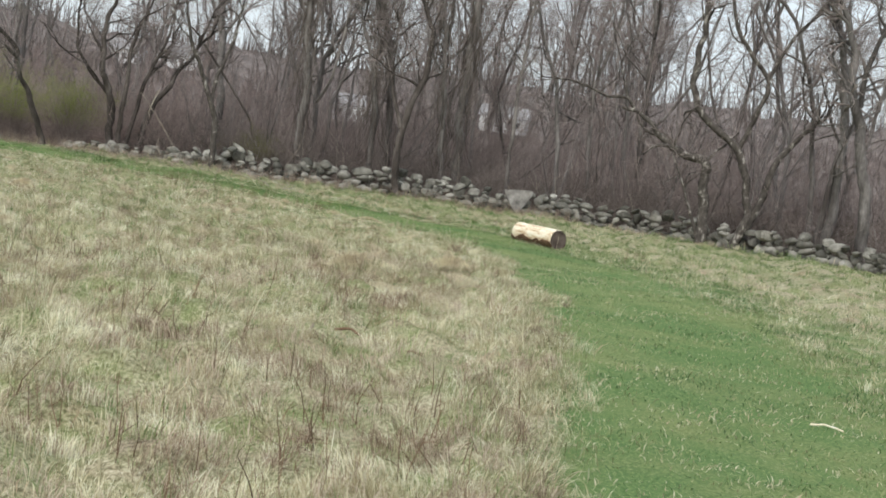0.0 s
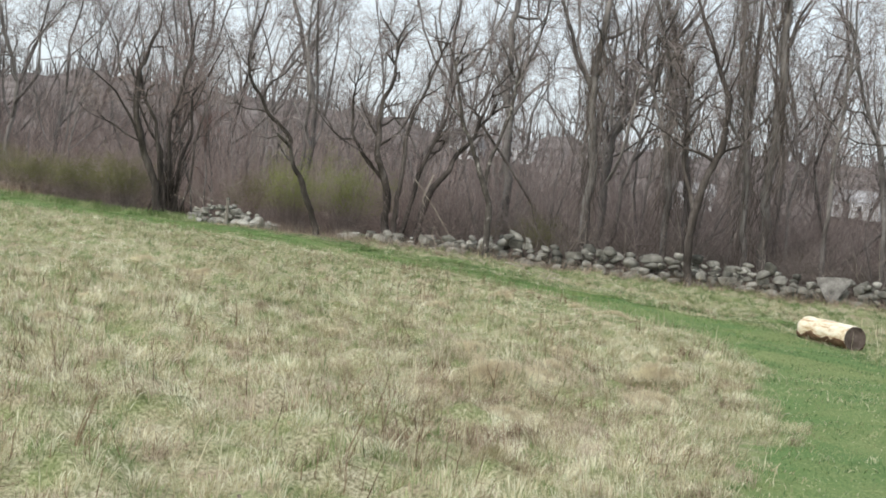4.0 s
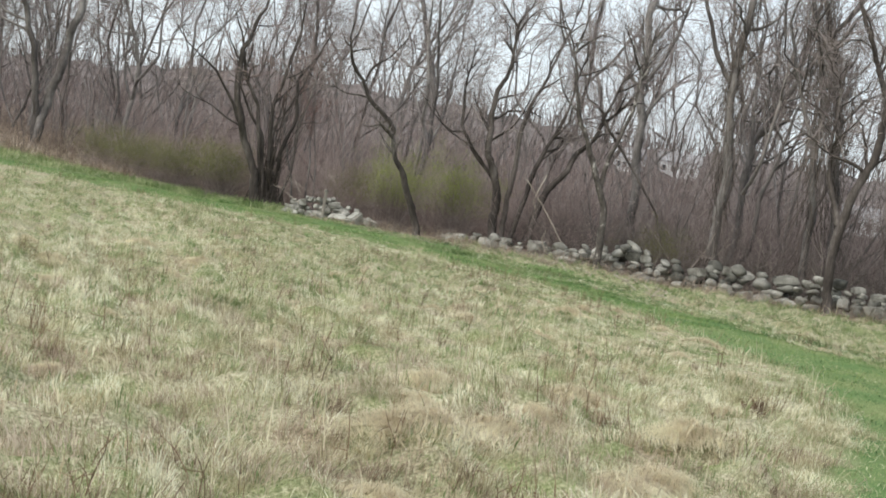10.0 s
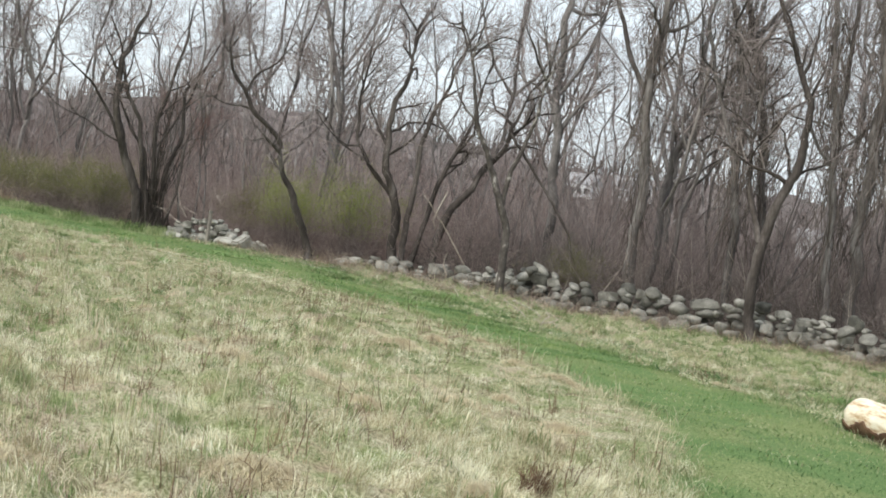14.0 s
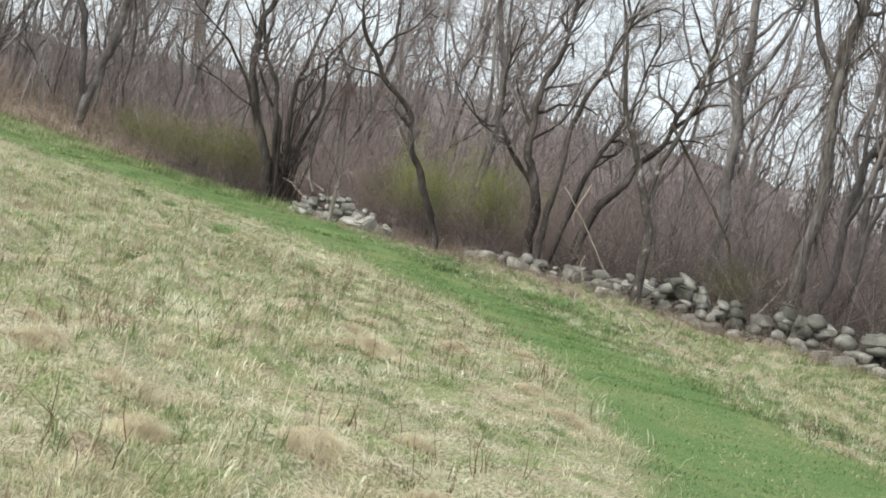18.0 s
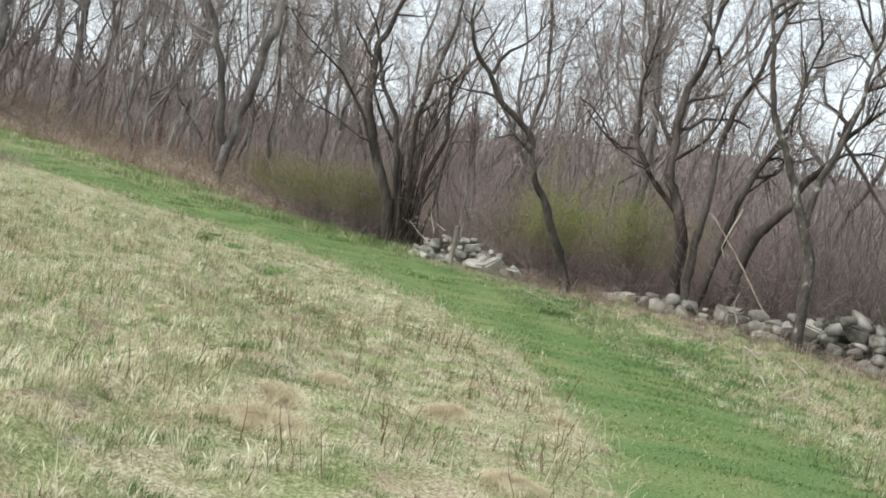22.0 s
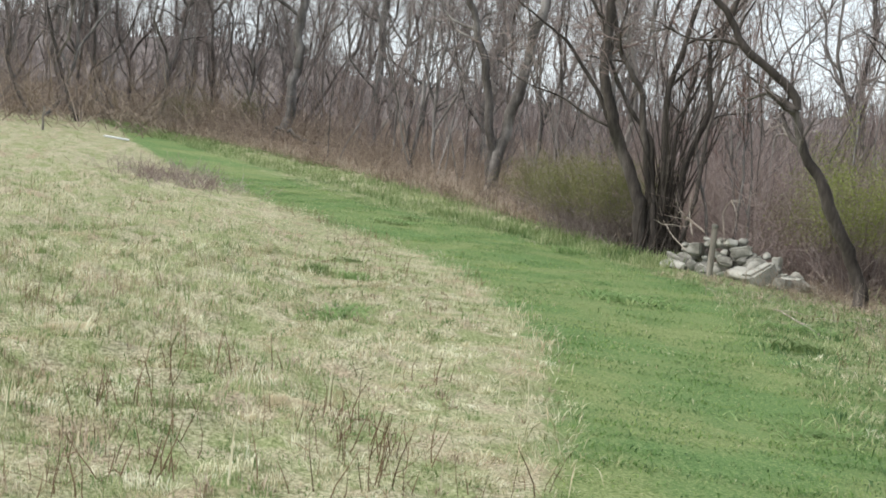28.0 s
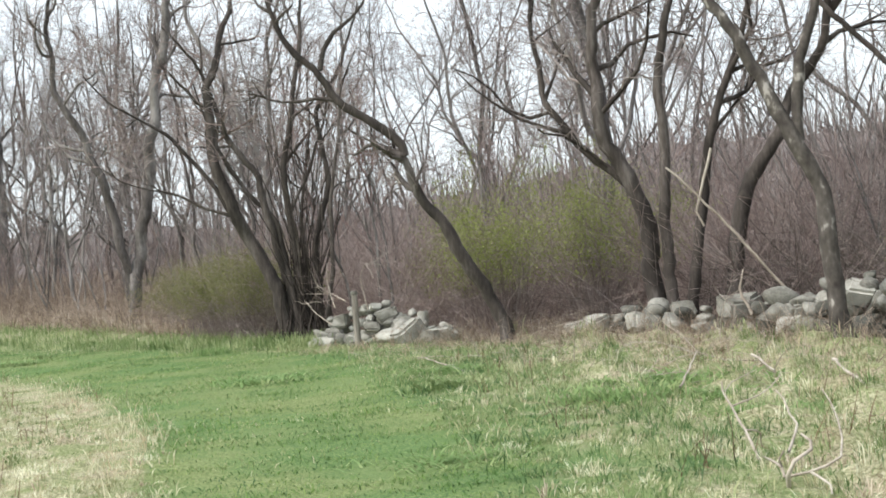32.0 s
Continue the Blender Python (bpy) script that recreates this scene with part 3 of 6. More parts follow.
def lay(parent, x, y, z, size, rng, pale=False, flat=1.0, foot=None):
    """One stone of a heap or wall."""
    me = (PALE if pale else STONES)[int(rng.integers(0, 6 if pale else 14))]
    ob = new("stone", me)
    o = parent.location
    ob.parent = parent
    ob.matrix_basis = Matrix.LocRotScale((x - o[0], y - o[1], z - o[2]), Euler((rng.normal(0, 0.2), rng.normal(0, 0.2), rng.uniform(0, 6.3))), (size * rng.uniform(0.75, 1.5), size * rng.uniform(0.8, 1.1), size * flat * rng.uniform(0.7, 1.2)))
    return ob


def wall_height(s):
    """Height of the tumbled wall along its run, from its east end (0) to the gap in the west (1)."""
    return np.interp(s, [0, 0.15, 0.3, 0.45, 0.52, 0.6, 0.68, 0.75, 0.8, 0.86, 0.9, 1.0], [0.55, 0.6, 0.65, 0.68, 0.62, 0.7, 0.72, 0.62, 0.72, 0.5, 0.32, 0.22])


def build_wall():
    rng = np.random.default_rng(5)
    wall = thing("stone_wall", (0.0, 40.0, 0.0), "tumbled dry-laid wall of grey field stones at the wood's edge", "stone wall")
    p = WALL_LINE
    s = np.r_[0, np.cumsum(np.linalg.norm(np.diff(p, axis=0), axis=1))]
    run = s[-1]
    for row in range(2):
        u = 0.0
        while u < run:
            size = rng.uniform(0.3, 0.52)
            f = u / run
            tall = 1.1 * float(wall_height(f)) * rng.uniform(0.85, 1.12)
            x0, y0 = np.interp(u, s, p[:, 0]), np.interp(u, s, p[:, 1])
            d = np.array([np.interp(u + 0.2, s, p[:, 0]) - np.interp(u - 0.2, s, p[:, 0]), np.interp(u + 0.2, s, p[:, 1]) - np.interp(u - 0.2, s, p[:, 1])])
            d /= np.linalg.norm(d) + 1e-9
            off = (-0.12 if row == 0 else 0.26)
            z = 0.0
            base = gz(x0, y0)
            k = 0
            while z < tall - 0.08 and (row == 0 or k < 2 or z < tall):
                sz = size * (1.0 if k == 0 else rng.uniform(0.6, 1.0))
                hh = sz * 0.56
                jit = rng.uniform(-0.12, 0.12)
                out = off - rng.uniform(-0.05, 0.08) + 0.07 * k * (1 if row == 0 else -0.6)
                # Darker stones in the east hold tree shade; more pale ones near the gap.
                lay(wall, x0 + d[0] * jit - d[1] * -out * -1, y0 + d[1] * jit + d[0] * out * -1, base + z + hh * 0.42, sz, rng, pale=bool(rng.random() < 0.06 + 0.4 * (f > 0.84)), flat=0.85)
                z += hh * rng.uniform(0.74, 0.9)
                k += 1
                if row == 1 and rng.random() < 0.35:
                    break
            u += size * rng.uniform(0.86, 1.02)
    return wall


build_wall()

# the large triangular slab that leans against the wall
bm = bmesh.new()
prof = [(-0.42, 0.68), (-0.1, 0.74), (0.40, 0.76), (0.44, 0.6), (0.16, 0.16), (0.04, 0.0), (-0.1, 0.1), (-0.34, 0.5)]
fr = [bm.verts.new((x, -0.09 + 0.02 * math.sin(9 * x), z)) for x, z in prof]
bk = [bm.verts.new((x * 0.92, 0.1, z * 0.96 + 0.02)) for x, z in prof]
bm.faces.new(fr[::-1])
bm.faces.new(bk)
for k in range(len(prof)):
    bm.faces.new((fr[k], fr[(k + 1) % 8], bk[(k + 1) % 8], bk[k]))
bmesh.ops.recalc_face_normals(bm, faces=bm.faces)
bmesh.ops.bevel(bm, geom=list(bm.edges), offset=0.025, segments=2, affect="EDGES")
me = bpy.data.meshes.new("slab")
bm.to_mesh(me)
bm.free()
slab = part("boulder", me, M_slab)
slab.matrix_world = pose(2.2, 38.3, gz(2.2, 38.3) + 0.02, -14, 0, 2) @ Matrix.Diagonal((1.0, 1.0, 1.0, 1))
tagged(slab, "large pointed grey slab leaning on the stone wall", "boulder")


# the end of the wall beyond the gap, slumped into a heap round the post
def build_heap():
    rng = np.random.default_rng(11)
    heap = thing("stone_heap", (-16.4, 42.0, 0.0), "slumped heap of pale field stones at the wall's broken end", "stone heap")
    for k in range(100):
        u = rng.uniform(0, 1)
        x = -17.4 + 2.9 * u
        tall = np.interp(x, [-17.4, -16.9, -16.1, -15.4, -14.5], [0.42, 0.6, 0.62, 0.46, 0.12])
        z = rng.uniform(0, 1) ** 1.1 * tall
        y = 41.5 + (z / 0.7) * 0.4 + rng.uniform(-0.1, 0.3)
        lay(heap, x, y, gz(x, y) + z, rng.uniform(0.16, 0.31) * (1.1 if z < 0.2 else 0.9), rng, pale=rng.random() < 0.6)
    for x, y, z, sz in ((-14.95, 41.25, 0.14, 0.42), (-15.5, 41.3, 0.16, 0.38), (-14.55, 41.35, 0.08, 0.34)):
        lay(heap, x, y, z, sz, rng, pale=True, flat=0.9)
    return heap


build_heap()

# ---------------------------------------------------------------- post
post = thing("fence_post", (-15.9, 41.05, gz(-15.9, 41.05)), "short weathered grey wooden fence post before the stones", "post")
bm = bmesh.new()
bmesh.ops.create_cone(bm, cap_ends=True, segments=10, radius1=0.052, radius2=0.045, depth=0.95, matrix=Matrix.Translation((0, 0, 0.36)))
for v in bm.verts:
    v.co.x += 0.006 * math.sin(v.co.z * 9 + v.co.y * 40)
me = bpy.data.meshes.new("shaft")
bm.to_mesh(me)
bm.free()
part("shaft", me, M_post, post)
bm = bmesh.new()
bmesh.ops.create_cone(bm, cap_ends=True, segments=10, radius1=0.06, radius2=0.05, depth=0.06, matrix=Matrix.Translation((0, 0, 0.83)))
bmesh.ops.bevel(bm, geom=list(bm.edges), offset=0.008, segments=1, affect="EDGES")
me = bpy.data.meshes.new("cap")
bm.to_mesh(me)
bm.free()
part("cap", me, M_pale_stone, post, "pale bleached top of the post")

# ---------------------------------------------------------------- log
log = thing("log", (1.975, 25.38, gz(1.975, 25.38)), "thick sawn log with a bright peeled top on the path", "log")
far_end, near_end = np.array([1.63, 25.92]), np.array([2.32, 24.84])
ax = near_end - far_end
ln = float(np.linalg.norm(ax))
R_LOG = 0.2


def log_shell(name, a0, a1, r, mat, rough, ragged=0.0, label="", thick=0.02):
    """Part of the log's round, from angle a0 to a1 about its axis (0 is up)."""
    bm = bmesh.new()
    nu, nv = 22, 26
    rows = []
    for sgn in (0, 1):
        grid = []
        for iu in range(nu + 1):
            u = iu / nu
            row = []
            for iv in range(nv + 1):
                lo = a0 + ragged * (noise.noise(Vector((u * 5, 1, 0))) + 0.5 * noise.noise(Vector((u * 17, 2, 0))))
                hi = a1 + ragged * (noise.noise(Vector((u * 6, 5, 0))) + 0.5 * noise.noise(Vector((u * 19, 7, 0))))
                a = lo + (hi - lo) * iv / nv
                rr = r * (1 - 0.04 * u) + rough * noise.noise(Vector((u * 9, math.cos(a) * 3, math.sin(a) * 3))) - sgn * thick
                row.append(bm.verts.new((math.sin(a) * rr, (u - 0.5) * ln, R_LOG + math.cos(a) * rr - 0.02)))
            grid.append(row)
        for iu in range(nu):
            for iv in range(nv):
                f = (grid[iu][iv], grid[iu + 1][iv], grid[iu + 1][iv + 1], grid[iu][iv + 1])
                bm.faces.new(f if sgn else f[::-1])
        rows.append(grid)
    o, n_ = rows
    for iu in range(nu):
        bm.faces.new((o[iu][0], o[iu + 1][0], n_[iu + 1][0], n_[iu][0]))
        bm.faces.new((o[iu + 1][nv], o[iu][nv], n_[iu][nv], n_[iu + 1][nv]))
    for iv in range(nv):
        bm.faces.new((o[0][iv + 1], o[0][iv], n_[0][iv], n_[0][iv + 1]))
        bm.faces.new((o[nu][iv], o[nu][iv + 1], n_[nu][iv + 1], n_[nu][iv]))
    bmesh.ops.recalc_face_normals(bm, faces=bm.faces)
    me = bpy.data.meshes.new(name)
    bm.to_mesh(me)
    bm.free()
    for p in me.polygons:
        p.use_smooth = True
    return part(name, me, mat, log, label)


log.rotation_euler = (0, 0, math.atan2(ax[1], ax[0]) - math.pi / 2)
log_shell("peeled_side", -math.pi, math.pi - 0.001, R_LOG, M_peeled, 0.018, 0, "bare cream-coloured wood", 0.03)
log_shell("bark", 1.8, 4.5, R_LOG + 0.018, M_log_bark, 0.014, 0.45, "remaining dark brown bark", 0.02)
for nm, y0, r0 in (("cut_end", ln / 2 - 0.012, 0.187), ("cut_end", -ln / 2 + 0.012, 0.187)):
    bm = bmesh.new()
    bmesh.ops.create_cone(bm, cap_ends=True, segments=28, radius1=r0, radius2=r0, depth=0.05, matrix=Matrix.Translation((0, y0, R_LOG - 0.02)) @ Matrix.Rotation(math.pi / 2, 4, "X"))
    bmesh.ops.inset_individual(bm, faces=[f for f in bm.faces if len(f.verts) > 4], thickness=0.05, depth=-0.012)
    me = bpy.data.meshes.new(nm)
    bm.to_mesh(me)
    bm.free()
    part(nm, me, M_log_end, log, "dark grey sawn end")

# ---------------------------------------------------------------- trees by the wall
tree("crooked_tree", [
    ([(-12.97, 41.23, 0.00), (-12.98, 41.22, 0.28), (-13.08, 41.07, 0.67), (-13.20, 40.91, 1.04), (-13.35, 40.72, 1.46), (-13.44, 40.58, 1.75), (-13.59, 40.40, 2.04), (-13.63, 40.33, 2.24), (-13.66, 40.27, 2.52), (-13.68, 40.22, 2.70), (-13.73, 40.17, 2.77)], 0.1, 0.075, 0),
    ([(-13.70, 40.20, 2.72), (-13.82, 40.08, 2.79), (-13.91, 39.98, 2.87), (-13.98, 39.88, 2.97)], 0.07, 0.042, 0),
    ([(-13.68, 40.22, 2.71), (-13.69, 40.21, 2.90), (-13.75, 40.14, 2.99), (-13.89, 39.98, 3.14), (-14.04, 39.81, 3.29), (-14.21, 39.61, 3.47), (-14.31, 39.49, 3.68), (-14.38, 39.40, 3.94), (-14.49, 39.27, 4.13), (-14.63, 39.10, 4.34), (-14.69, 39.02, 4.52), (-14.71, 38.98, 4.62)], 0.066, 0.04, 0.9),
    ([(-14.37, 39.41, 3.98), (-14.33, 39.45, 4.25), (-14.22, 39.59, 4.51), (-14.03, 39.80, 4.69)], 0.04, 0.02, 0.8),
    ([(-14.25, 39.57, 3.55), (-14.43, 39.36, 3.60), (-14.59, 39.18, 3.57), (-14.71, 39.03, 3.57)], 0.03, 0.016, 0.5),
], 21, "crooked bare tree leaning west with a sharp elbow", M_bark_dark, spec={**SPEC_HERO, "count": (4, 4, 4), "from": (0.75, 0.2, 0.1), "long": (0.9, 0.6, 0.4)})

WEST_STEMS = [
    ([(-18.85, 42.2, 0.0), (-19.03, 42.04, 1.0), (-19.24, 41.78, 1.73), (-19.43, 41.55, 2.36), (-19.57, 41.37, 3.18), (-19.62, 41.3, 3.89), (-19.65, 41.27, 4.59), (-19.43, 41.55, 5.27), (-19.3, 41.71, 5.97)], 0.135, 0.045, 1.2),
    ([(-19.45, 41.5, 2.36), (-19.64, 41.3, 2.9), (-20.06, 40.76, 3.84), (-20.65, 40.1, 4.4)], 0.044, 0.016, 0.8),
    ([(-19.4, 41.6, 2.3), (-19.75, 41.2, 2.5), (-20.1, 40.8, 2.8), (-20.5, 40.4, 2.95)], 0.028, 0.012, 0.8),
    ([(-18.6, 42.2, 0.0), (-18.85, 42.2, 1.2), (-18.95, 42.1, 2.2), (-19.3, 41.75, 2.75), (-19.5, 41.5, 3.3)], 0.056, 0.032, 1.5),
    ([(-18.75, 42.3, 0.0), (-18.98, 42.1, 1.6), (-19.12, 41.9, 3.0), (-19.44, 41.55, 3.67), (-19.58, 41.4, 4.4)], 0.080, 0.040, 1.6),
]
EAST_STEMS = [
    ([(-18.6, 42.4, 0.0), (-18.75, 42.3, 1.67), (-18.83, 42.24, 3.1), (-18.64, 42.48, 4.4), (-18.51, 42.63, 5.5)], 0.072, 0.036, 1.4),
    ([(-18.5, 42.45, 0.0), (-18.5, 42.61, 1.74), (-18.34, 42.84, 2.83), (-18.4, 42.77, 4.05), (-18.1, 43.1, 4.8)], 0.068, 0.032, 1.2),
    ([(-18.4, 42.5, 0.0), (-18.7, 42.3, 1.3), (-18.81, 42.3, 2.3), (-18.5, 42.58, 3.05)], 0.048, 0.024, 1.8),
    ([(-18.3, 42.4, 0.0), (-18.0, 42.5, 1.2), (-18.05, 42.6, 2.4), (-17.9, 42.8, 3.6)], 0.044, 0.024, 1.5),
    ([(-19.0, 42.4, 0.0), (-18.7, 42.5, 1.1), (-18.9, 42.6, 2.2), (-18.75, 42.8, 3.4)], 0.040, 0.024, 1.5),
]
tree("many_stemmed_tree", WEST_STEMS + EAST_STEMS, 22, "many-stemmed bare tree wrapped in thin hanging vines", M_bark_dark, M_twig_red, spec={**SPEC_HERO, "count": (4, 5, 4), "long": (1.4, 0.85, 0.55), "from": (0.45, 0.2, 0.1)}, flare=1.9)

rng = np.random.default_rng(19)
stems = []
for k in range(3):
    ang = rng.uniform(0, 6.3)
    line = bent(rng, (-17.9 + rng.normal(0, 0.25), 43.5 + rng.normal(0, 0.25), 0), (0.16 * math.cos(ang), 0.16 * math.sin(ang), 1), rng.uniform(2.6, 4.2), 7, 0.07, 0.03)
    stems.append(([tuple(map(float, c)) for c in line], rng.uniform(0.02, 0.04), 0.012, 1.5))
tree("rusty_shrub", stems, 33, "tall shrub of fine rust-red twigs beside the many-stemmed tree", M_bark_mid, M_twig_rust, spec={"count": (7, 5, 3), "from": (0.2, 0.1, 0.1), "long": (1.1, 0.7, 0.4), "angle": (12, 40), "wander": 0.18, "lift": 0.14, "least": 0.004}, sides=5, category="shrub")
vines = Tubes()
rng = np.random.default_rng(8)
for k in range(210):
    a, q = rng.uniform(0, 6.3), rng.uniform(0.15, 0.8) if k < 150 else rng.uniform(0.1, 0.4)
    line = bent(rng, (-18.7 + math.cos(a) * q, 42.4 + math.sin(a) * q * 0.8, 0), (rng.normal(0, 0.15) - math.cos(a) * q * 0.8, rng.normal(0, 0.15) - math.sin(a) * q * 0.8, 1), rng.uniform(0.4, 1.3) if k < 150 else rng.uniform(1.5, 4.2), 6, 0.09, 0.05)
    vines.add(line, np.linspace(rng.uniform(0.008, 0.024), 0.005, 7), 4)
tagged(part("vines", vines.mesh("vines"), M_vine), "tangle of hanging dark vines round the stems", "vines", "", "stuff")

tree("twin_tree", [
    ([(-11.05, 42.25, 0.0), (-11.09, 42.2, 0.84), (-11.2, 42.1, 1.92), (-11.5, 41.85, 2.88), (-11.57, 41.8, 3.82), (-11.42, 41.9, 4.6)], 0.125, 0.065, 2.5),
    ([(-11.0, 42.3, 0.0), (-11.25, 42.2, 1.9), (-11.9, 41.9, 2.6), (-12.3, 41.7, 3.3), (-12.4, 41.6, 4.2)], 0.07, 0.035, 1.5),
], 23, "dark bent tree standing in the stone wall", M_bark_dark)
tree("slender_tree", [([(-10.8, 42.15, 0.0), (-10.75, 42.1, 1.42), (-10.7, 42.13, 3.3), (-10.53, 42.24, 4.4)], 0.085, 0.05, 3.0)], 24, "slender grey tree behind the stone wall", M_bark_dark, spec={**SPEC_HERO, "count": (7, 4, 3)})
tree("slender_tree", [([(-10.65, 42.3, 0.0), (-10.5, 42.3, 0.8), (-10.32, 42.4, 1.9), (-10.12, 42.5, 2.85), (-9.85, 42.68, 3.64)], 0.08, 0.045, 2.5)], 25, "slender tree leaning east behind the stone wall", M_bark_dark)
tree("leaning_tree", [([(-10.35, 42.75, 0.0), (-10.16, 42.74, 0.97), (-9.93, 42.86, 1.85), (-9.56, 43.06, 2.49), (-9.36, 43.17, 2.98), (-8.9, 43.3, 3.6)], 0.12, 0.06, 2.5)], 26, "dark leaning tree behind the stone wall", M_bark_dark, spec={**SPEC_HERO, "count": (6, 6, 6), "from": (0.6, 0.25, 0.1), "angle": (20, 50)})
tree("veed_tree", [
    ([(-32.3, 47.4, gz(-32.3, 47.4)), (-32.08, 47.71, 2.31), (-31.92, 47.95, 3.7), (-31.8, 48.13, 5.03), (-31.66, 48.35, 6.7), (-31.37, 48.77, 8.89), (-31.18, 49.06, 10.6)], 0.18, 0.1, 3.0),
    ([(-32.25, 47.5, gz(-32.2, 47.5)), (-32.34, 47.3, 2.47), (-32.57, 46.96, 4.37), (-32.88, 46.49, 5.86), (-33.2, 46.1, 6.8), (-33.1, 46.0, 8.2)], 0.14, 0.07, 3.0),
], 35, "dark tree with two trunks leaning apart at the wood's edge", M_bark_mid, spec={**SPEC_TALL, "count": (8, 5, 4)})
tree("tall_tree", [
    ([(-53.61, 50.33, gz(-53.61, 50.33)), (-53.53, 50.62, 4.73), (-53.55, 50.55, 7.94), (-53.57, 50.53, 10.69), (-53.60, 50.45, 12.44), (-53.76, 50.10, 15.19), (-53.76, 50.09, 16.71)], 0.24, 0.09, 3.5),
    ([(-53.58, 50.51, 10.69), (-53.89, 49.80, 12.16), (-54.13, 49.25, 12.88), (-54.53, 48.38, 14.09), (-54.91, 47.51, 15.30)], 0.11, 0.05, 3.0),
    ([(-53.55, 50.56, 12.44), (-53.26, 51.21, 13.99), (-53.02, 51.76, 15.29), (-52.80, 52.26, 16.85)], 0.09, 0.05, 3.0),
    ([(-53.61, 50.42, 6.70), (-54.02, 49.52, 7.30), (-54.51, 48.45, 7.61), (-55.06, 47.18, 7.69)], 0.09, 0.05, 2.0),
    ([(-53.64, 50.37, 8.44), (-54.03, 49.50, 9.66), (-54.42, 48.63, 10.75), (-55.09, 47.13, 11.43)], 0.09, 0.05, 2.5),
], 36, "tall grey tree with arching limbs at the wood's edge", M_bark, spec={**SPEC_TALL, "count": (6, 5, 4)})
tree("tall_tree", [
    ([(-53.96, 54.97, gz(-53.96, 54.97)), (-53.98, 54.98, 6.96), (-54.04, 54.88, 10.90), (-53.96, 55.03, 13.56), (-54.09, 54.80, 16.48), (-54.15, 54.68, 17.55)], 0.2, 0.08, 3.0),
    ([(-54.13, 54.71, 11.42), (-54.49, 54.02, 12.73), (-54.62, 53.79, 14.58), (-55.17, 52.77, 16.39)], 0.1, 0.05, 2.5),
    ([(-54.02, 54.86, 6.74), (-54.31, 54.37, 8.27), (-54.85, 53.36, 10.60), (-55.33, 52.45, 12.42)], 0.1, 0.05, 3.0),
], 37, "tall straight grey tree at the wood's edge", M_bark, spec={**SPEC_TALL, "count": (7, 5, 4)})
tree("forked_tree", [
    ([(-7.17, 39.86, 0.0), (-7.26, 39.82, 0.77), (-7.32, 39.79, 1.52), (-7.41, 39.75, 2.0), (-7.49, 39.71, 2.21), (-7.77, 39.57, 2.86), (-8.17, 39.38, 3.68)], 0.1, 0.055, 3.0),
    ([(-7.46, 39.73, 2.12), (-7.45, 39.74, 2.5), (-7.41, 39.75, 2.92), (-7.19, 39.86, 3.52)], 0.065, 0.045, 3.0),
], 27, "forked grey tree with pale bark patches before the wall", M_bark_patch, spec={**SPEC_HERO, "count": (6, 6, 6), "from": (0.6, 0.25, 0.1), "angle": (20, 50)})
tree("bowed_tree", [
    ([(-1.45, 39.5, 0.0), (-1.6, 39.5, 1.3), (-1.55, 39.5, 2.2), (-1.22, 39.55, 3.25), (-1.05, 39.6, 4.0), (-0.95, 39.6, 5.2), (-1.5, 39.6, 6.2), (-1.9, 39.55, 7.3)], 0.12, 0.045, 1.5),
    ([(-1.58, 39.5, 2.15), (-1.9, 39.6, 3.0), (-2.1, 39.7, 4.0)], 0.07, 0.04, 2.0),
], 28, "bowed tree standing before the stone wall", M_bark_dark)
def hang_vines(rng, top, pts, n, wide, mat):
    """A shaggy coat of thin vines on a trunk whose centre line, from the foot of the tree, is given."""
    coat = Tubes()
    p = np.array(pts, float)
    for _ in range(n):
        q = rng.uniform(0, len(p) - 1.01)
        p0 = p[int(q)] + (p[int(q) + 1] - p[int(q)]) * (q % 1)
        a, r = rng.uniform(0, 6.3), wide * rng.uniform(0.15, 1) ** 1.4
        line = bent(rng, p0 + np.array([math.cos(a) * r, math.sin(a) * r, rng.uniform(-0.6, 0.6)]), (rng.normal(0, 0.16), rng.normal(0, 0.16), rng.choice([1.0, -1.0])), rng.uniform(0.7, 2.2), 4, 0.17, 0.0)
        line[:, 2] = np.maximum(line[:, 2], 0.0)
        coat.add(line, np.linspace(rng.uniform(0.006, 0.015), 0.004, 5), 3)
    tagged(part("vines", coat.mesh("vines", False), mat, top, "coat of hanging vines"), kind="stuff")


def vine_tree(stems, seed, label, bark, spec=SPEC_TALL, group=""):
    top = tree("vine_tree", stems, seed, label, bark, spec=spec, group=group)
    foot = np.array(stems[0][0][0])
    hang_vines(np.random.default_rng(seed + 900), top, np.array(stems[0][0]) - foot, 330, 0.34, M_twig_dark)
    return top


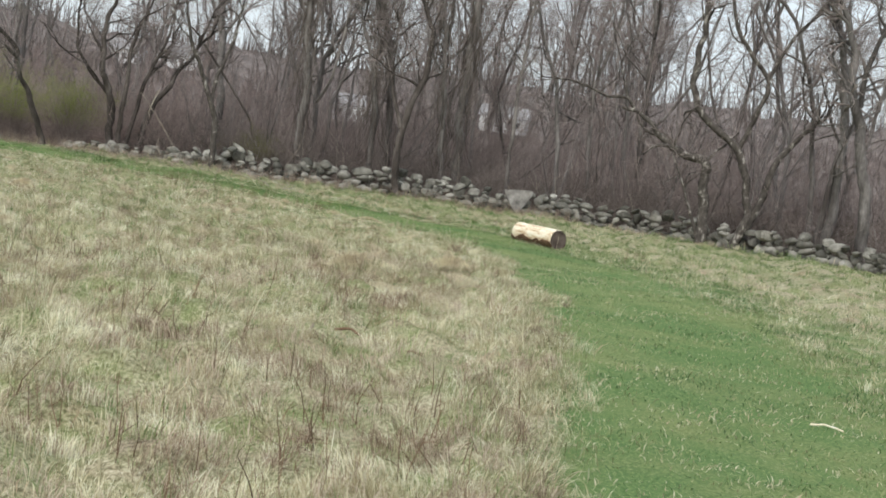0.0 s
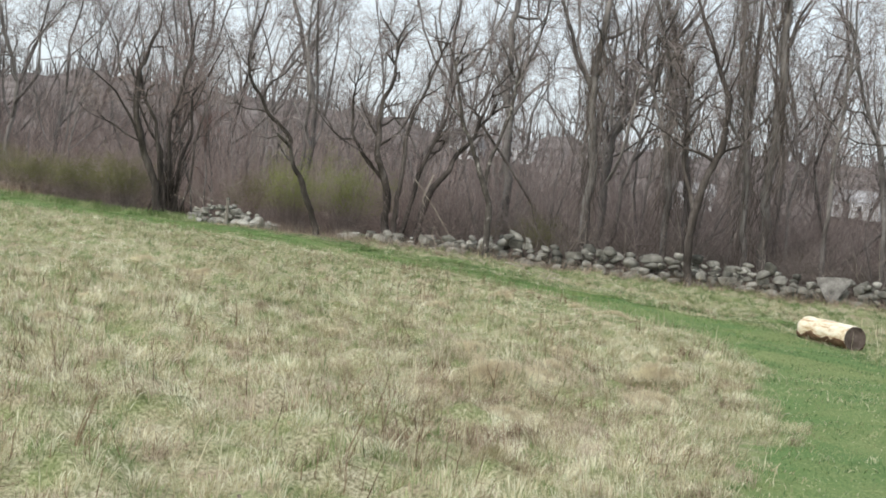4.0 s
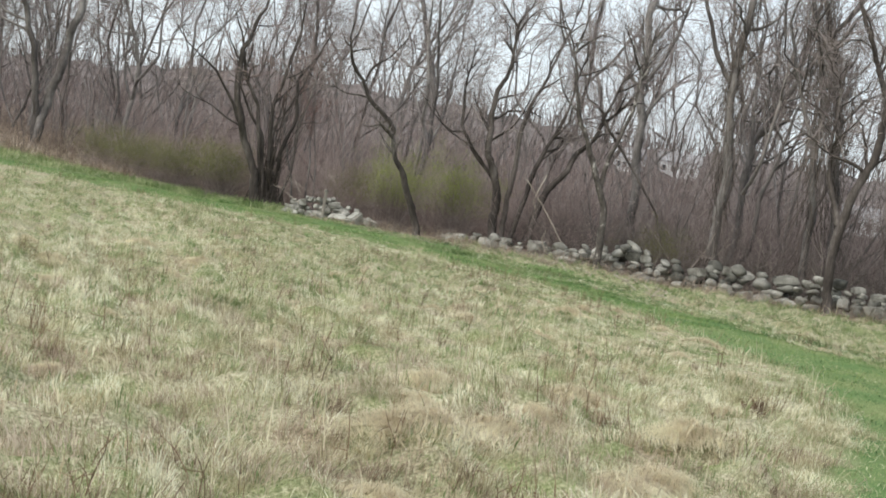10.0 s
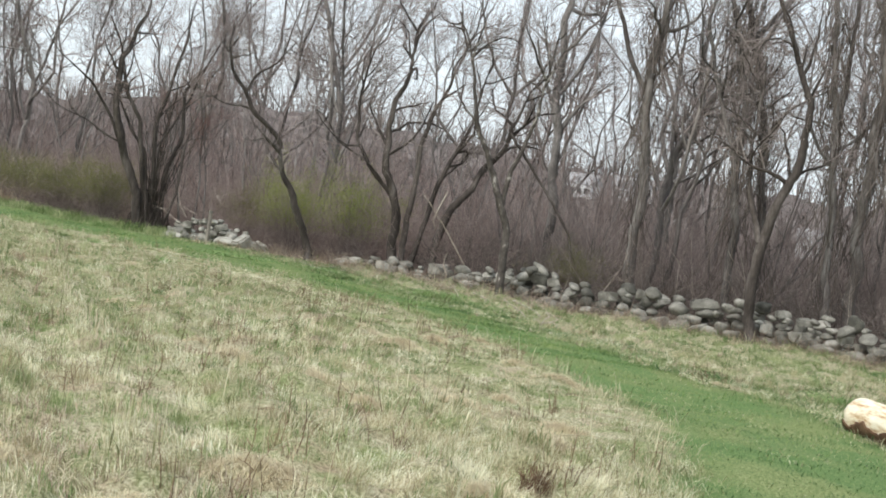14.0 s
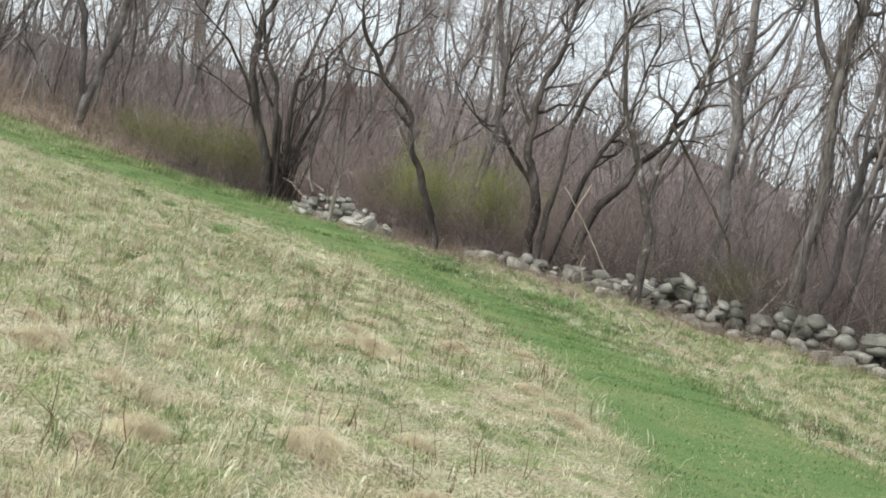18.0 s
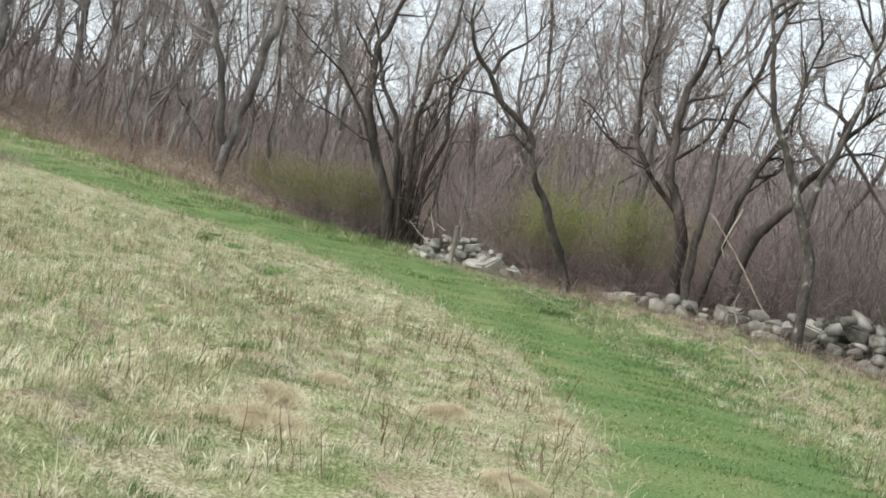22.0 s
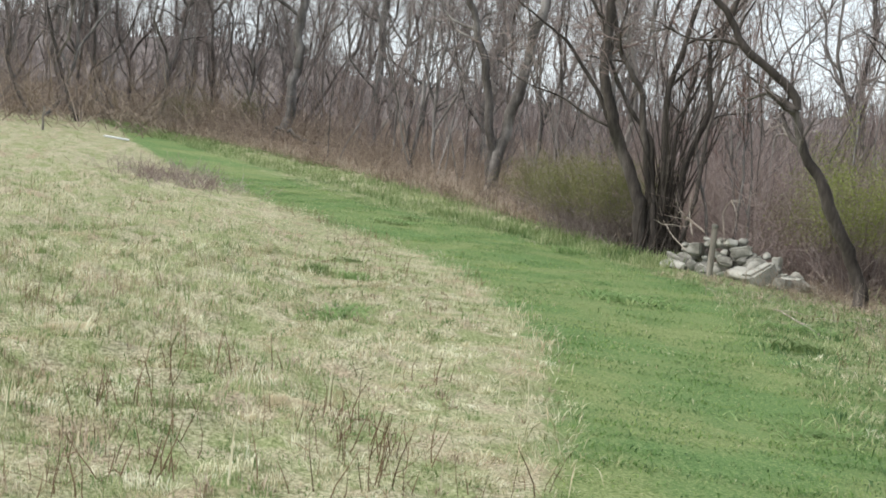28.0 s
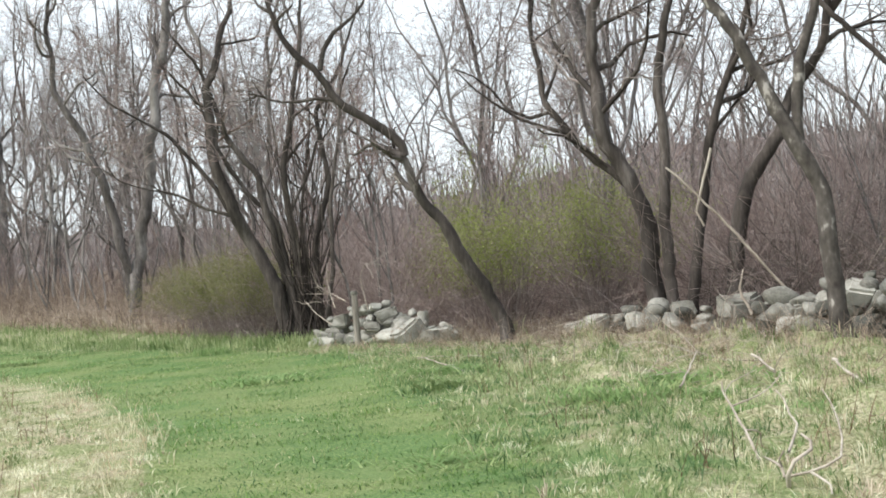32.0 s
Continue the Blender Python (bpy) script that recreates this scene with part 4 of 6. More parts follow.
tree("branching_tree", [
    ([(7.38, 36.46, 0.00), (7.35, 36.47, 1.04), (7.26, 36.49, 2.15), (7.16, 36.51, 2.38), (6.59, 36.62, 2.46), (6.08, 36.73, 2.76), (5.62, 36.82, 3.21), (5.13, 36.92, 3.52), (4.72, 37.00, 3.58)], 0.160, 0.075, 0.0),
    ([(5.10, 36.93, 3.53), (4.84, 36.98, 3.89), (4.26, 37.10, 3.83), (3.75, 37.20, 4.02), (3.16, 37.32, 4.17), (2.60, 37.43, 4.15)], 0.050, 0.020, 0.6),
    ([(5.13, 36.92, 3.52), (4.84, 36.98, 3.84), (4.65, 37.02, 4.38), (4.45, 37.06, 5.00)], 0.035, 0.015, 0.8),
    ([(8.21, 36.29, 0.00), (8.59, 36.21, 0.98), (8.42, 36.25, 1.84), (8.02, 36.33, 2.77), (7.77, 36.38, 3.06), (7.26, 36.49, 3.41), (6.73, 36.59, 3.85), (6.54, 36.63, 4.46), (6.60, 36.62, 5.11), (6.66, 36.61, 5.92), (6.58, 36.62, 6.86)], 0.120, 0.075, 2.0),
    ([(8.05, 36.33, 2.87), (8.19, 36.30, 3.33), (8.38, 36.26, 3.91), (8.60, 36.21, 4.49), (8.57, 36.22, 4.85), (8.08, 36.32, 5.38), (7.64, 36.41, 5.96), (7.36, 36.47, 6.63), (7.23, 36.49, 7.25)], 0.075, 0.045, 1.5),
    ([(8.57, 36.22, 4.85), (8.81, 36.17, 5.55), (9.12, 36.11, 6.22), (9.47, 36.04, 6.65), (9.90, 35.95, 7.25)], 0.050, 0.030, 1.2),
    ([(8.25, 36.28, 0.00), (8.61, 36.21, 0.87), (8.86, 36.16, 1.55), (8.98, 36.14, 2.16), (9.19, 36.09, 2.78), (9.66, 36.00, 3.48), (10.19, 35.89, 3.96), (10.34, 35.86, 4.33)], 0.120, 0.040, 0.8),
    ([(7.35, 36.47, 0.00), (7.02, 36.53, 0.82), (6.72, 36.60, 1.59), (6.50, 36.64, 2.04)], 0.050, 0.025, 1.2),
], 29, "wide-branching old tree with low crooked grey limbs at the wall", M_bark_patch, spec={**SPEC_HERO, "count": (6, 5, 5), "from": (0.45, 0.2, 0.1)})
tree("forked_tree", [
    ([(11.31, 33.91, 0.00), (11.05, 34.00, 1.51), (10.88, 34.06, 2.69), (10.64, 34.14, 3.71), (10.32, 34.24, 4.56), (10.29, 34.25, 5.46), (10.04, 34.33, 6.18), (9.74, 34.44, 7.04)], 0.170, 0.070, 2.5),
    ([(10.56, 34.16, 4.29), (10.58, 34.16, 5.04), (10.68, 34.12, 5.80), (10.89, 34.05, 6.56)], 0.080, 0.050, 2.5),
], 41, "dark forked tree rooted beside the tumbled wall", M_bark)
tree("leaning_tree", [
    ([(10.48, 35.22, 0.00), (10.56, 35.20, 1.39), (10.61, 35.19, 2.48), (10.56, 35.20, 3.56), (10.43, 35.24, 4.78), (10.15, 35.32, 5.98), (9.83, 35.42, 7.17)], 0.150, 0.070, 2.5),
], 42, "thick grey trunk leaning behind the wall", M_bark)
tree("leaning_tree", [
    ([(10.30, 35.17, 0.00), (10.31, 35.17, 1.51), (10.42, 35.14, 2.61), (10.56, 35.10, 3.25)], 0.090, 0.050, 2.5),
], 43, "thick grey trunk leaning behind the wall", M_bark_mid)
tree("crossed_tree", [
    ([(10.51, 36.52, 0.00), (10.28, 36.59, 2.26), (10.06, 36.64, 4.08), (9.79, 36.72, 5.09), (9.42, 36.82, 6.17), (9.23, 36.87, 6.62), (8.69, 37.02, 7.21)], 0.080, 0.050, 2.0),
    ([(9.37, 36.83, 6.32), (9.72, 36.74, 6.84), (10.08, 36.64, 7.44)], 0.045, 0.030, 1.5),
], 44, "slim dark tree with a crossed fork behind the wall", M_bark_mid)
vine_tree([
    ([(-4.83, 42.64, 0.00), (-5.02, 42.60, 2.02), (-4.92, 42.62, 3.45), (-5.21, 42.56, 4.79), (-5.19, 42.56, 5.77), (-5.16, 42.57, 6.90), (-4.96, 42.61, 8.35)], 0.140, 0.080, 3.0),
    ([(-5.19, 42.56, 5.35), (-5.67, 42.45, 6.09), (-6.02, 42.36, 7.00), (-6.45, 42.26, 8.03)], 0.070, 0.040, 2.0),
], 45, "grey tree thickly hung with vines behind the wall", M_bark_mid, spec={**SPEC_TALL, "count": (6, 5, 5)}, group="vine-hung trees behind the wall")
vine_tree([
    ([(-2.50, 42.39, 0.00), (-2.61, 42.38, 2.52), (-2.77, 42.35, 3.84), (-2.79, 42.35, 5.20), (-3.03, 42.31, 6.51), (-3.49, 42.23, 7.79)], 0.110, 0.060, 3.0),
    ([(-2.76, 42.35, 3.71), (-3.17, 42.29, 4.98), (-3.59, 42.22, 5.99), (-3.91, 42.17, 7.16)], 0.060, 0.040, 2.0),
], 46, "grey tree thickly hung with vines behind the wall", M_bark, spec={**SPEC_TALL, "count": (6, 5, 5)}, group="vine-hung trees behind the wall")
vine_tree([
    ([(-1.93, 43.99, 0.00), (-2.28, 43.95, 3.13), (-2.54, 43.92, 5.06), (-2.97, 43.86, 6.83), (-3.38, 43.80, 8.19)], 0.110, 0.070, 3.0),
], 47, "grey tree thickly hung with vines behind the wall", M_bark_mid, spec={**SPEC_TALL, "count": (6, 5, 5)}, group="vine-hung trees behind the wall")
vine_tree([
    ([(-0.12, 41.28, 0.00), (-0.35, 41.26, 2.53), (-0.53, 41.24, 4.42), (-0.74, 41.22, 5.79), (-0.94, 41.21, 7.29), (-1.14, 41.19, 8.55)], 0.090, 0.055, 3.0),
    ([(-0.60, 41.24, 4.79), (-0.50, 41.24, 5.83), (-0.51, 41.24, 7.12), (-0.56, 41.24, 8.13)], 0.055, 0.035, 2.0),
], 48, "grey tree thickly hung with vines behind the wall", M_bark_mid, spec={**SPEC_TALL, "count": (6, 5, 5)}, group="vine-hung trees behind the wall")
vine_tree([
    ([(0.34, 41.91, 0.00), (0.20, 41.91, 2.95), (0.24, 41.91, 4.65), (0.26, 41.91, 6.08), (0.13, 41.90, 7.88), (0.06, 41.90, 8.92)], 0.150, 0.090, 3.0),
], 49, "grey tree thickly hung with vines behind the wall", M_bark_mid, spec={**SPEC_TALL, "count": (6, 5, 5)}, group="vine-hung trees behind the wall")
tree("bare_tree", [
    ([(-8.43, 47.31, 0.00), (-8.65, 47.24, 3.23), (-8.80, 47.20, 4.69), (-8.96, 47.15, 6.14), (-8.99, 47.14, 7.62), (-8.93, 47.16, 8.95)], 0.150, 0.090, 3.0),
    ([(-8.91, 47.16, 5.65), (-8.42, 47.31, 6.43), (-8.14, 47.40, 7.32), (-7.93, 47.47, 8.19)], 0.060, 0.035, 2.0),
], 50, "straight grey tree in the leafless wood", M_bark, spec=SPEC_TALL)
tree("bare_tree", [
    ([(-5.29, 49.10, 0.00), (-5.63, 49.03, 2.52), (-5.62, 49.03, 4.38), (-5.13, 49.13, 5.50), (-5.21, 49.11, 6.66)], 0.100, 0.060, 3.0),
], 51, "bent grey tree in the leafless wood", M_bark, spec=SPEC_TALL)
tree("slender_tree", [
    ([(1.95, 41.00, 0.00), (1.90, 41.01, 2.26), (1.91, 41.01, 4.06), (1.98, 41.00, 5.68), (2.05, 41.00, 6.76)], 0.070, 0.042, 2.5),
], 52, "slender grey tree among the brush behind the wall", M_bark_mid)
tree("slender_tree", [
    ([(3.64, 41.79, 0.00), (3.39, 41.81, 2.66), (3.12, 41.84, 4.28), (2.66, 41.88, 5.31), (2.24, 41.91, 6.53)], 0.080, 0.048, 2.5),
], 53, "slender grey tree among the brush behind the wall", M_bark)
tree("slender_tree", [
    ([(4.77, 42.68, 0.00), (4.51, 42.71, 2.65), (4.41, 42.73, 4.32), (4.75, 42.69, 5.58), (4.98, 42.66, 7.00)], 0.070, 0.042, 2.5),
], 54, "slender grey tree among the brush behind the wall", M_bark_mid)
tree("slender_tree", [
    ([(6.18, 43.01, 0.00), (5.75, 43.07, 2.64), (5.58, 43.10, 4.69), (5.44, 43.12, 6.37), (5.09, 43.17, 7.45)], 0.060, 0.036, 2.5),
], 55, "slender grey tree among the brush behind the wall", M_bark)


def stick(name, pts, r0, r1, label, mat=None, forks=0, seed=1, category="branch", sides=6):
    """A stick or branch; its side twigs are parts of it."""
    rng = np.random.default_rng(seed)
    p = np.array(pts, float)
    foot = p[0].copy()
    s = np.r_[0, np.cumsum(np.linalg.norm(np.diff(p, axis=0), axis=1))]
    u = np.linspace(0, s[-1], max(6, int(s[-1] / 0.15)))
    line = np.stack([np.interp(u, s, p[:, k]) for k in range(3)], -1) - foot
    line[1:-1] += rng.normal(0, r0 * 0.35, (len(u) - 2, 3))
    ob = part(name, Tubes().add(line, np.linspace(r0, r1, len(u)), sides).mesh(name), mat or M_dead)
    for _ in range(forks):
        i = int(rng.integers(len(u) // 4, len(u) - 1))
        br = bent(rng, line[i], side_way(rng, line[i] - line[i - 1], radians(rng.uniform(25, 60))) * np.array([1, 1, 0.3]), s[-1] * rng.uniform(0.2, 0.5), 4, 0.25, 0.0)
        br[:, 2] = np.maximum(br[:, 2], -foot[2] + 0.02)
        part("twig", Tubes().add(br, np.linspace(r0 * 0.6, r1 * 0.6, 5), 4).mesh("twig"), mat or M_dead, ob)
    ob.location = foot
    return tagged(ob, label, category)


stick("leaning_pole", [(-8.75, 41.66, 0.42), (-9.3, 41.37, 1.27), (-9.59, 41.21, 1.68), (-9.95, 41.0, 2.12)], 0.019, 0.013, "bleached dead pole leaning against the wall and a trunk")
stick("hooked_branch", [(-9.45, 41.26, 2.3), (-9.61, 41.2, 1.78), (-9.68, 41.17, 1.55), (-9.6, 41.2, 1.36)], 0.019, 0.013, "hooked dead branch caught on the leaning pole")
stick("broken_stick", [(-9.2, 41.45, 0.25), (-9.35, 41.45, 0.54), (-9.3, 41.5, 0.8)], 0.022, 0.012, "pale broken stick upright among the stones")
stick("dead_limb", [(-6.05, 42.95, 0.0), (-6.75, 42.69, 1.88), (-7.58, 42.42, 3.0), (-8.39, 42.15, 4.0)], 0.03, 0.04, "thin dark dead limb hanging from a crown", M_bark_dark)
stick("dead_limb", [(-5.0, 40.5, 0.55), (-4.75, 40.6, 1.0), (-4.6, 40.7, 1.5)], 0.011, 0.006, "thin dead limb propped on the stones", M_dead, 1, 3)
for k, pts in enumerate(([(-16.6, 41.5, 0.7), (-17.2, 41.7, 0.85), (-17.9, 42.0, 1.0)], [(-16.9, 41.4, 0.35), (-17.4, 41.5, 0.55), (-18.0, 41.8, 0.75)], [(-16.1, 41.5, 0.55), (-16.35, 41.6, 1.1), (-16.05, 41.5, 1.3), (-15.85, 41.45, 1.05)], [(-17.0, 41.6, 0.6), (-17.5, 41.9, 1.0), (-17.7, 42.1, 1.35)])):
    stick("dead_branch", pts, 0.009, 0.004, "bleached dead branch fallen on the stone heap", None, 2, 50 + k, sides=5)
fallen = stick("fallen_branch", [(-4.10, 33.10, 0.02), (-4.05, 33.02, 0.10), (-4.01, 33.03, 0.16), (-3.97, 33.08, 0.20), (-3.96, 33.11, 0.22), (-4.08, 33.22, 0.25)], 0.013, 0.006, "bleached forked dead branch lying in the grass", None, 0, 61)
for q, side in enumerate(([(-4.12, 33.15, 0.06), (-3.98, 33.07, 0.10), (-3.87, 33.04, 0.14), (-3.81, 33.07, 0.18), (-3.99, 33.44, 0.20), (-4.23, 33.87, 0.22), (-4.43, 34.19, 0.26), (-4.61, 34.44, 0.30)], [(-4.13, 33.12, 0.06), (-4.18, 33.18, 0.10), (-4.17, 33.15, 0.14), (-4.14, 33.15, 0.18)], [(-4.17, 33.17, 0.10), (-4.26, 33.22, 0.12), (-4.28, 33.19, 0.14)], [(-4.16, 33.23, 0.16), (-4.34, 33.62, 0.18), (-4.43, 33.81, 0.20), (-4.59, 34.02, 0.22), (-4.79, 34.32, 0.26), (-4.87, 34.38, 0.30)], [(-3.97, 33.08, 0.10), (-3.81, 32.87, 0.12), (-3.75, 32.84, 0.10), (-3.74, 32.83, 0.06)])):
    p = np.array(side, float) - np.array(fallen.location)
    part("twig", Tubes().add(p, np.linspace(0.008, 0.004, len(p)), 5).mesh("twig"), M_dead, fallen)
stick("fallen_branch", [(-4.51, 33.54, 0.05), (-4.55, 33.58, 0.10), (-4.69, 33.74, 0.16), (-5.00, 34.12, 0.22), (-5.32, 34.51, 0.28), (-5.27, 34.45, 0.34)], 0.009, 0.005, "long bleached dead branch lying in the grass", None, 3, 62)
stick("fallen_branch", [(-7.21, 38.04, 0.12), (-6.87, 37.65, 0.10), (-6.57, 37.32, 0.06)], 0.014, 0.009, "straight pale dead stick at the foot of the wall", None, 0, 68)
stick("fallen_branch", [(-6.08, 37.41, 0.14), (-5.62, 36.73, 0.12), (-5.32, 36.39, 0.08)], 0.016, 0.01, "straight pale dead stick beside the forked tree", None, 0, 69)
stick("fallen_branch", [(-6.9, 36.4, 0.04), (-7.5, 37.6, 0.2), (-8.1, 38.6, 0.05)], 0.01, 0.004, "bleached fallen branch lying in the grass", None, 4, 63)
stick("fallen_branch", [(-10.4, 37.6, 0.04), (-11.6, 38.2, 0.12), (-12.6, 38.8, 0.05)], 0.009, 0.004, "thin bleached fallen branch in the grass", None, 3, 64)
x, y = rng.uniform(-13.8, -5.5, 150), rng.uniform(0, 1, 150)
y = wall_y(x) - 0.5 - 3.2 * y ** 1.5
stems_stuff(rng, x, y, rng.uniform(0.3, 0.95, 150), rng.uniform(0.003, 0.006, 150), M_dead, "fallen_twigs", "tangle of bleached fallen twigs before the wall", "twigs", 1.6, 2, ground_z(x, y) + 0.08, arch=-0.3)
stick("fallen_log", [(-48.1, 51.3, gz(-48.1, 51.3) + 0.1), (-49.0, 50.0, gz(-49, 50) + 0.35), (-50.2, 48.4, gz(-50, 48.4) + 0.9)], 0.13, 0.08, "grey fallen trunk lying at the wood's edge", M_bark, 2, 65, "log")
stick("bark_piece", [(-0.68, 9.75, 0.05), (-0.58, 9.8, 0.07), (-0.48, 9.7, 0.04)], 0.012, 0.01, "dark rotten piece of wood in the dry grass", M_weed, 0, 66)
stick("bark_piece", [(-0.12, 9.1, 0.05), (-0.05, 9.15, 0.06), (0.02, 9.12, 0.04)], 0.01, 0.011, "dark rotten piece of wood in the dry grass", M_weed, 0, 67)

# ---------------------------------------------------------------- the wood behind
rng = np.random.default_rng(77)
SPEC_WOOD = {"count": (8, 6, 5), "from": (0.25, 0.15, 0.1), "long": (2.3, 1.3, 0.8), "angle": (25, 68), "wander": 0.3, "lift": 0.09, "least": 0.005}


def wood_tree(k):
    """A tall bare tree with a wandering trunk, one or more forks, and on some a shaggy coat of vines."""
    h = rng.uniform(9, 15)
    lean = rng.normal(0, 0.09, 2)
    pts, x, y, dx, dy = [(0, 0, 0)], 0.0, 0.0, 0.0, 0.0
    for z in np.linspace(0.08, 0.85, 9) * h:
        dx, dy = 0.45 * dx + rng.normal(0, 0.22), 0.45 * dy + rng.normal(0, 0.22)
        x, y = x + lean[0] * h * 0.09 + dx, y + lean[1] * h * 0.09 + dy
        pts.append((x, y, float(z)))
    thick = rng.uniform(0.05, 0.105)
    stems = [(pts, thick, 0.025, h * 0.15)]
    for _ in range((1, 2, 2, 3)[k % 4]):
        q = int(rng.integers(1, 5))
        p0 = np.array(pts[q])
        a = rng.uniform(0, 6.3)
        out = np.array([math.cos(a), math.sin(a), 0])
        fork = [p0]
        for step, up in ((0.6, 0.8), (0.75, 1.1), (0.3, 1.5), (0.7, 1.2)):
            fork.append(fork[-1] + out * step * rng.uniform(0.4, 1.5) + np.array([rng.normal(0, 0.12), rng.normal(0, 0.12), up]))
        stems.append(([tuple(map(float, p)) for p in fork], thick * rng.uniform(0.5, 0.75), 0.025, 2.2))
    if k % 3 == 2:
        stems.append(([(0.15, 0.1, 0), (0.45, 0.35, 1.2), (0.5, 0.3, 2.6), (0.95, 0.5, 5)], 0.075, 0.03, 3))
    shaggy = k % 3 == 0
    top = tree("bare_tree", stems, 200 + k, "tall bare tree shaggy with vines in the leafless wood" if shaggy else "tall bare grey tree in the leafless wood", (M_bark_mid, M_bark, M_bark_far)[k % 3], M_twig, spec=SPEC_WOOD, sides=6, group="trees of the wood")
    if shaggy:
        hang_vines(rng, top, pts[:8], 150, 0.34, M_twig_brown)
    return top


KINDS = [wood_tree(k) for k in range(12)]
spots = []
tries = 0
while len(spots) < 180 and tries < 30000:
    tries += 1
    if len(spots) < 56:
        x = rng.uniform(-10, 34) if len(spots) < 46 else rng.uniform(-10, 12)
        y = float(wall_y(x)) + 3.2 + rng.uniform(0, 1) ** 1.1 * 45
    elif len(spots) < 78:
        x = rng.uniform(-74, -28)
        y = float(wall_y(x)) + rng.uniform(4.5, 12)
    elif len(spots) < 108:
        x = rng.uniform(-48, -9)
        y = float(wall_y(x)) + 3.0 + rng.uniform(0, 1) ** 1.1 * 40
    else:
        a, far = radians(rng.uniform(38, 96) if len(spots) < 143 else rng.uniform(62, 96)), 46 + 62 * rng.uniform(0, 1) ** 0.9
        x, y = -math.sin(a) * far, 25 + math.cos(a) * far
        if y < float(wall_y(x)) + 5 and x > -60:
            continue
    if abs(math.degrees(math.atan2(-x - 1, y - 27.7)) - 43) < 6 and rng.random() < 0.65:
        continue
    if min(math.hypot(x + 32, y - 47.5), math.hypot(x + 53.6, y - 50.5), math.hypot(x + 54, y - 55)) < 2.2:
        continue
    if all((x - a) ** 2 + (y - b) ** 2 > 1.1 for a, b in spots):
        spots.append((x, y))
for k, (x, y) in enumerate(spots):
    s = rng.uniform(0.75, 1.1) if y < float(wall_y(x)) + 9 else rng.uniform(0.9, 1.3) * (1.2 if x < -30 else 1.0)
    m = pose(x, y, gz(x, y) - 0.05, rng.normal(0, 3.5), rng.normal(0, 3.5), rng.uniform(0, 360))
    if k < len(KINDS):
        KINDS[k].matrix_world = m @ Matrix.Diagonal((s, s, s, 1))
    else:
        c = copy_thing(KINDS[k % len(KINDS)], m)
        c.scale = (s, s, s * rng.uniform(0.9, 1.15))

for k in range(22):
    x, y = rng.uniform(-82, -55), rng.uniform(30, 62)
    s = rng.uniform(0.95, 1.35)
    copy_thing(KINDS[3 * (k % 4)], pose(x, y, gz(x, y) - 0.05, rng.normal(0, 4), rng.normal(0, 4), rng.uniform(0, 360))).scale = (s * 1.15, s * 1.15, s)

SPEC_SAPLING = {"count": (5, 4), "from": (0.2, 0.1), "long": (1.5, 0.8), "angle": (15, 45), "wander": 0.2, "lift": 0.12, "least": 0.004}
SAPLINGS = []
for k in range(9):
    stems = []
    for q in range(2 + k % 3):
        a, h = rng.uniform(0, 6.3), rng.uniform(1.8, 3.6)
        p = bent(rng, (rng.normal(0, 0.12), rng.normal(0, 0.12), 0), (0.25 * math.cos(a), 0.25 * math.sin(a), 1), h, 6, 0.12, 0.03)
        stems.append(([tuple(map(float, c)) for c in p], rng.uniform(0.018, 0.035), 0.01, 1.6))
    SAPLINGS.append(tree("sapling", stems, 400 + k, "thin bare forking sapling at the wood's edge", (M_bark, M_bark_mid, M_bark_far)[k % 3], (M_twig, M_twig_red, M_twig)[k % 3], spec=SPEC_SAPLING, sides=4, group="saplings of the wood", category="sapling"))
spots = []
while len(spots) < 190:
    n = len(spots)
    x = rng.uniform(-9, 26) if n < 80 else rng.uniform(-60, -9)
    y = float(wall_y(x)) + 1.0 + rng.uniform(0, 1) ** (1.3 if n < 80 else 0.9) * (22 if n < 80 else 26)
    if min((x + 14.5) ** 2 + (y - 42.9) ** 2, (x + 12.6) ** 2 + (y - 43.1) ** 2) > 2.6 and (x < -26 or x > -25 or y > 46):
        spots.append((x, y))
for k, (x, y) in enumerate(spots):
    s = rng.uniform(0.7, 1.25)
    m = pose(x, y, gz(x, y) - 0.03, rng.normal(0, 5), rng.normal(0, 5), rng.uniform(0, 360))
    if k < len(SAPLINGS):
        SAPLINGS[k].matrix_world = m @ Matrix.Diagonal((s, s, s, 1))
    else:
        copy_thing(SAPLINGS[k % len(SAPLINGS)], m).scale = (s, s, s * rng.uniform(0.85, 1.2))

# ---------------------------------------------------------------- thickets and bushes
def scatter(rng, n, x0, x1, d0, d1, power=1.0):
    x = rng.uniform(x0, x1, n)
    y = wall_y(x) + d0 + (d1 - d0) * rng.uniform(0, 1, n) ** power
    for bx, by, r in ((-14.5, 42.9, 1.5), (-12.6, 43.1, 1.4), (-20.8, 42.6, 1.4), (-23.2, 43.6, 1.2)):
        near = np.hypot(x - bx, y - by) < r
        y = np.where(near, y + 2 * r, y)
    return x, y


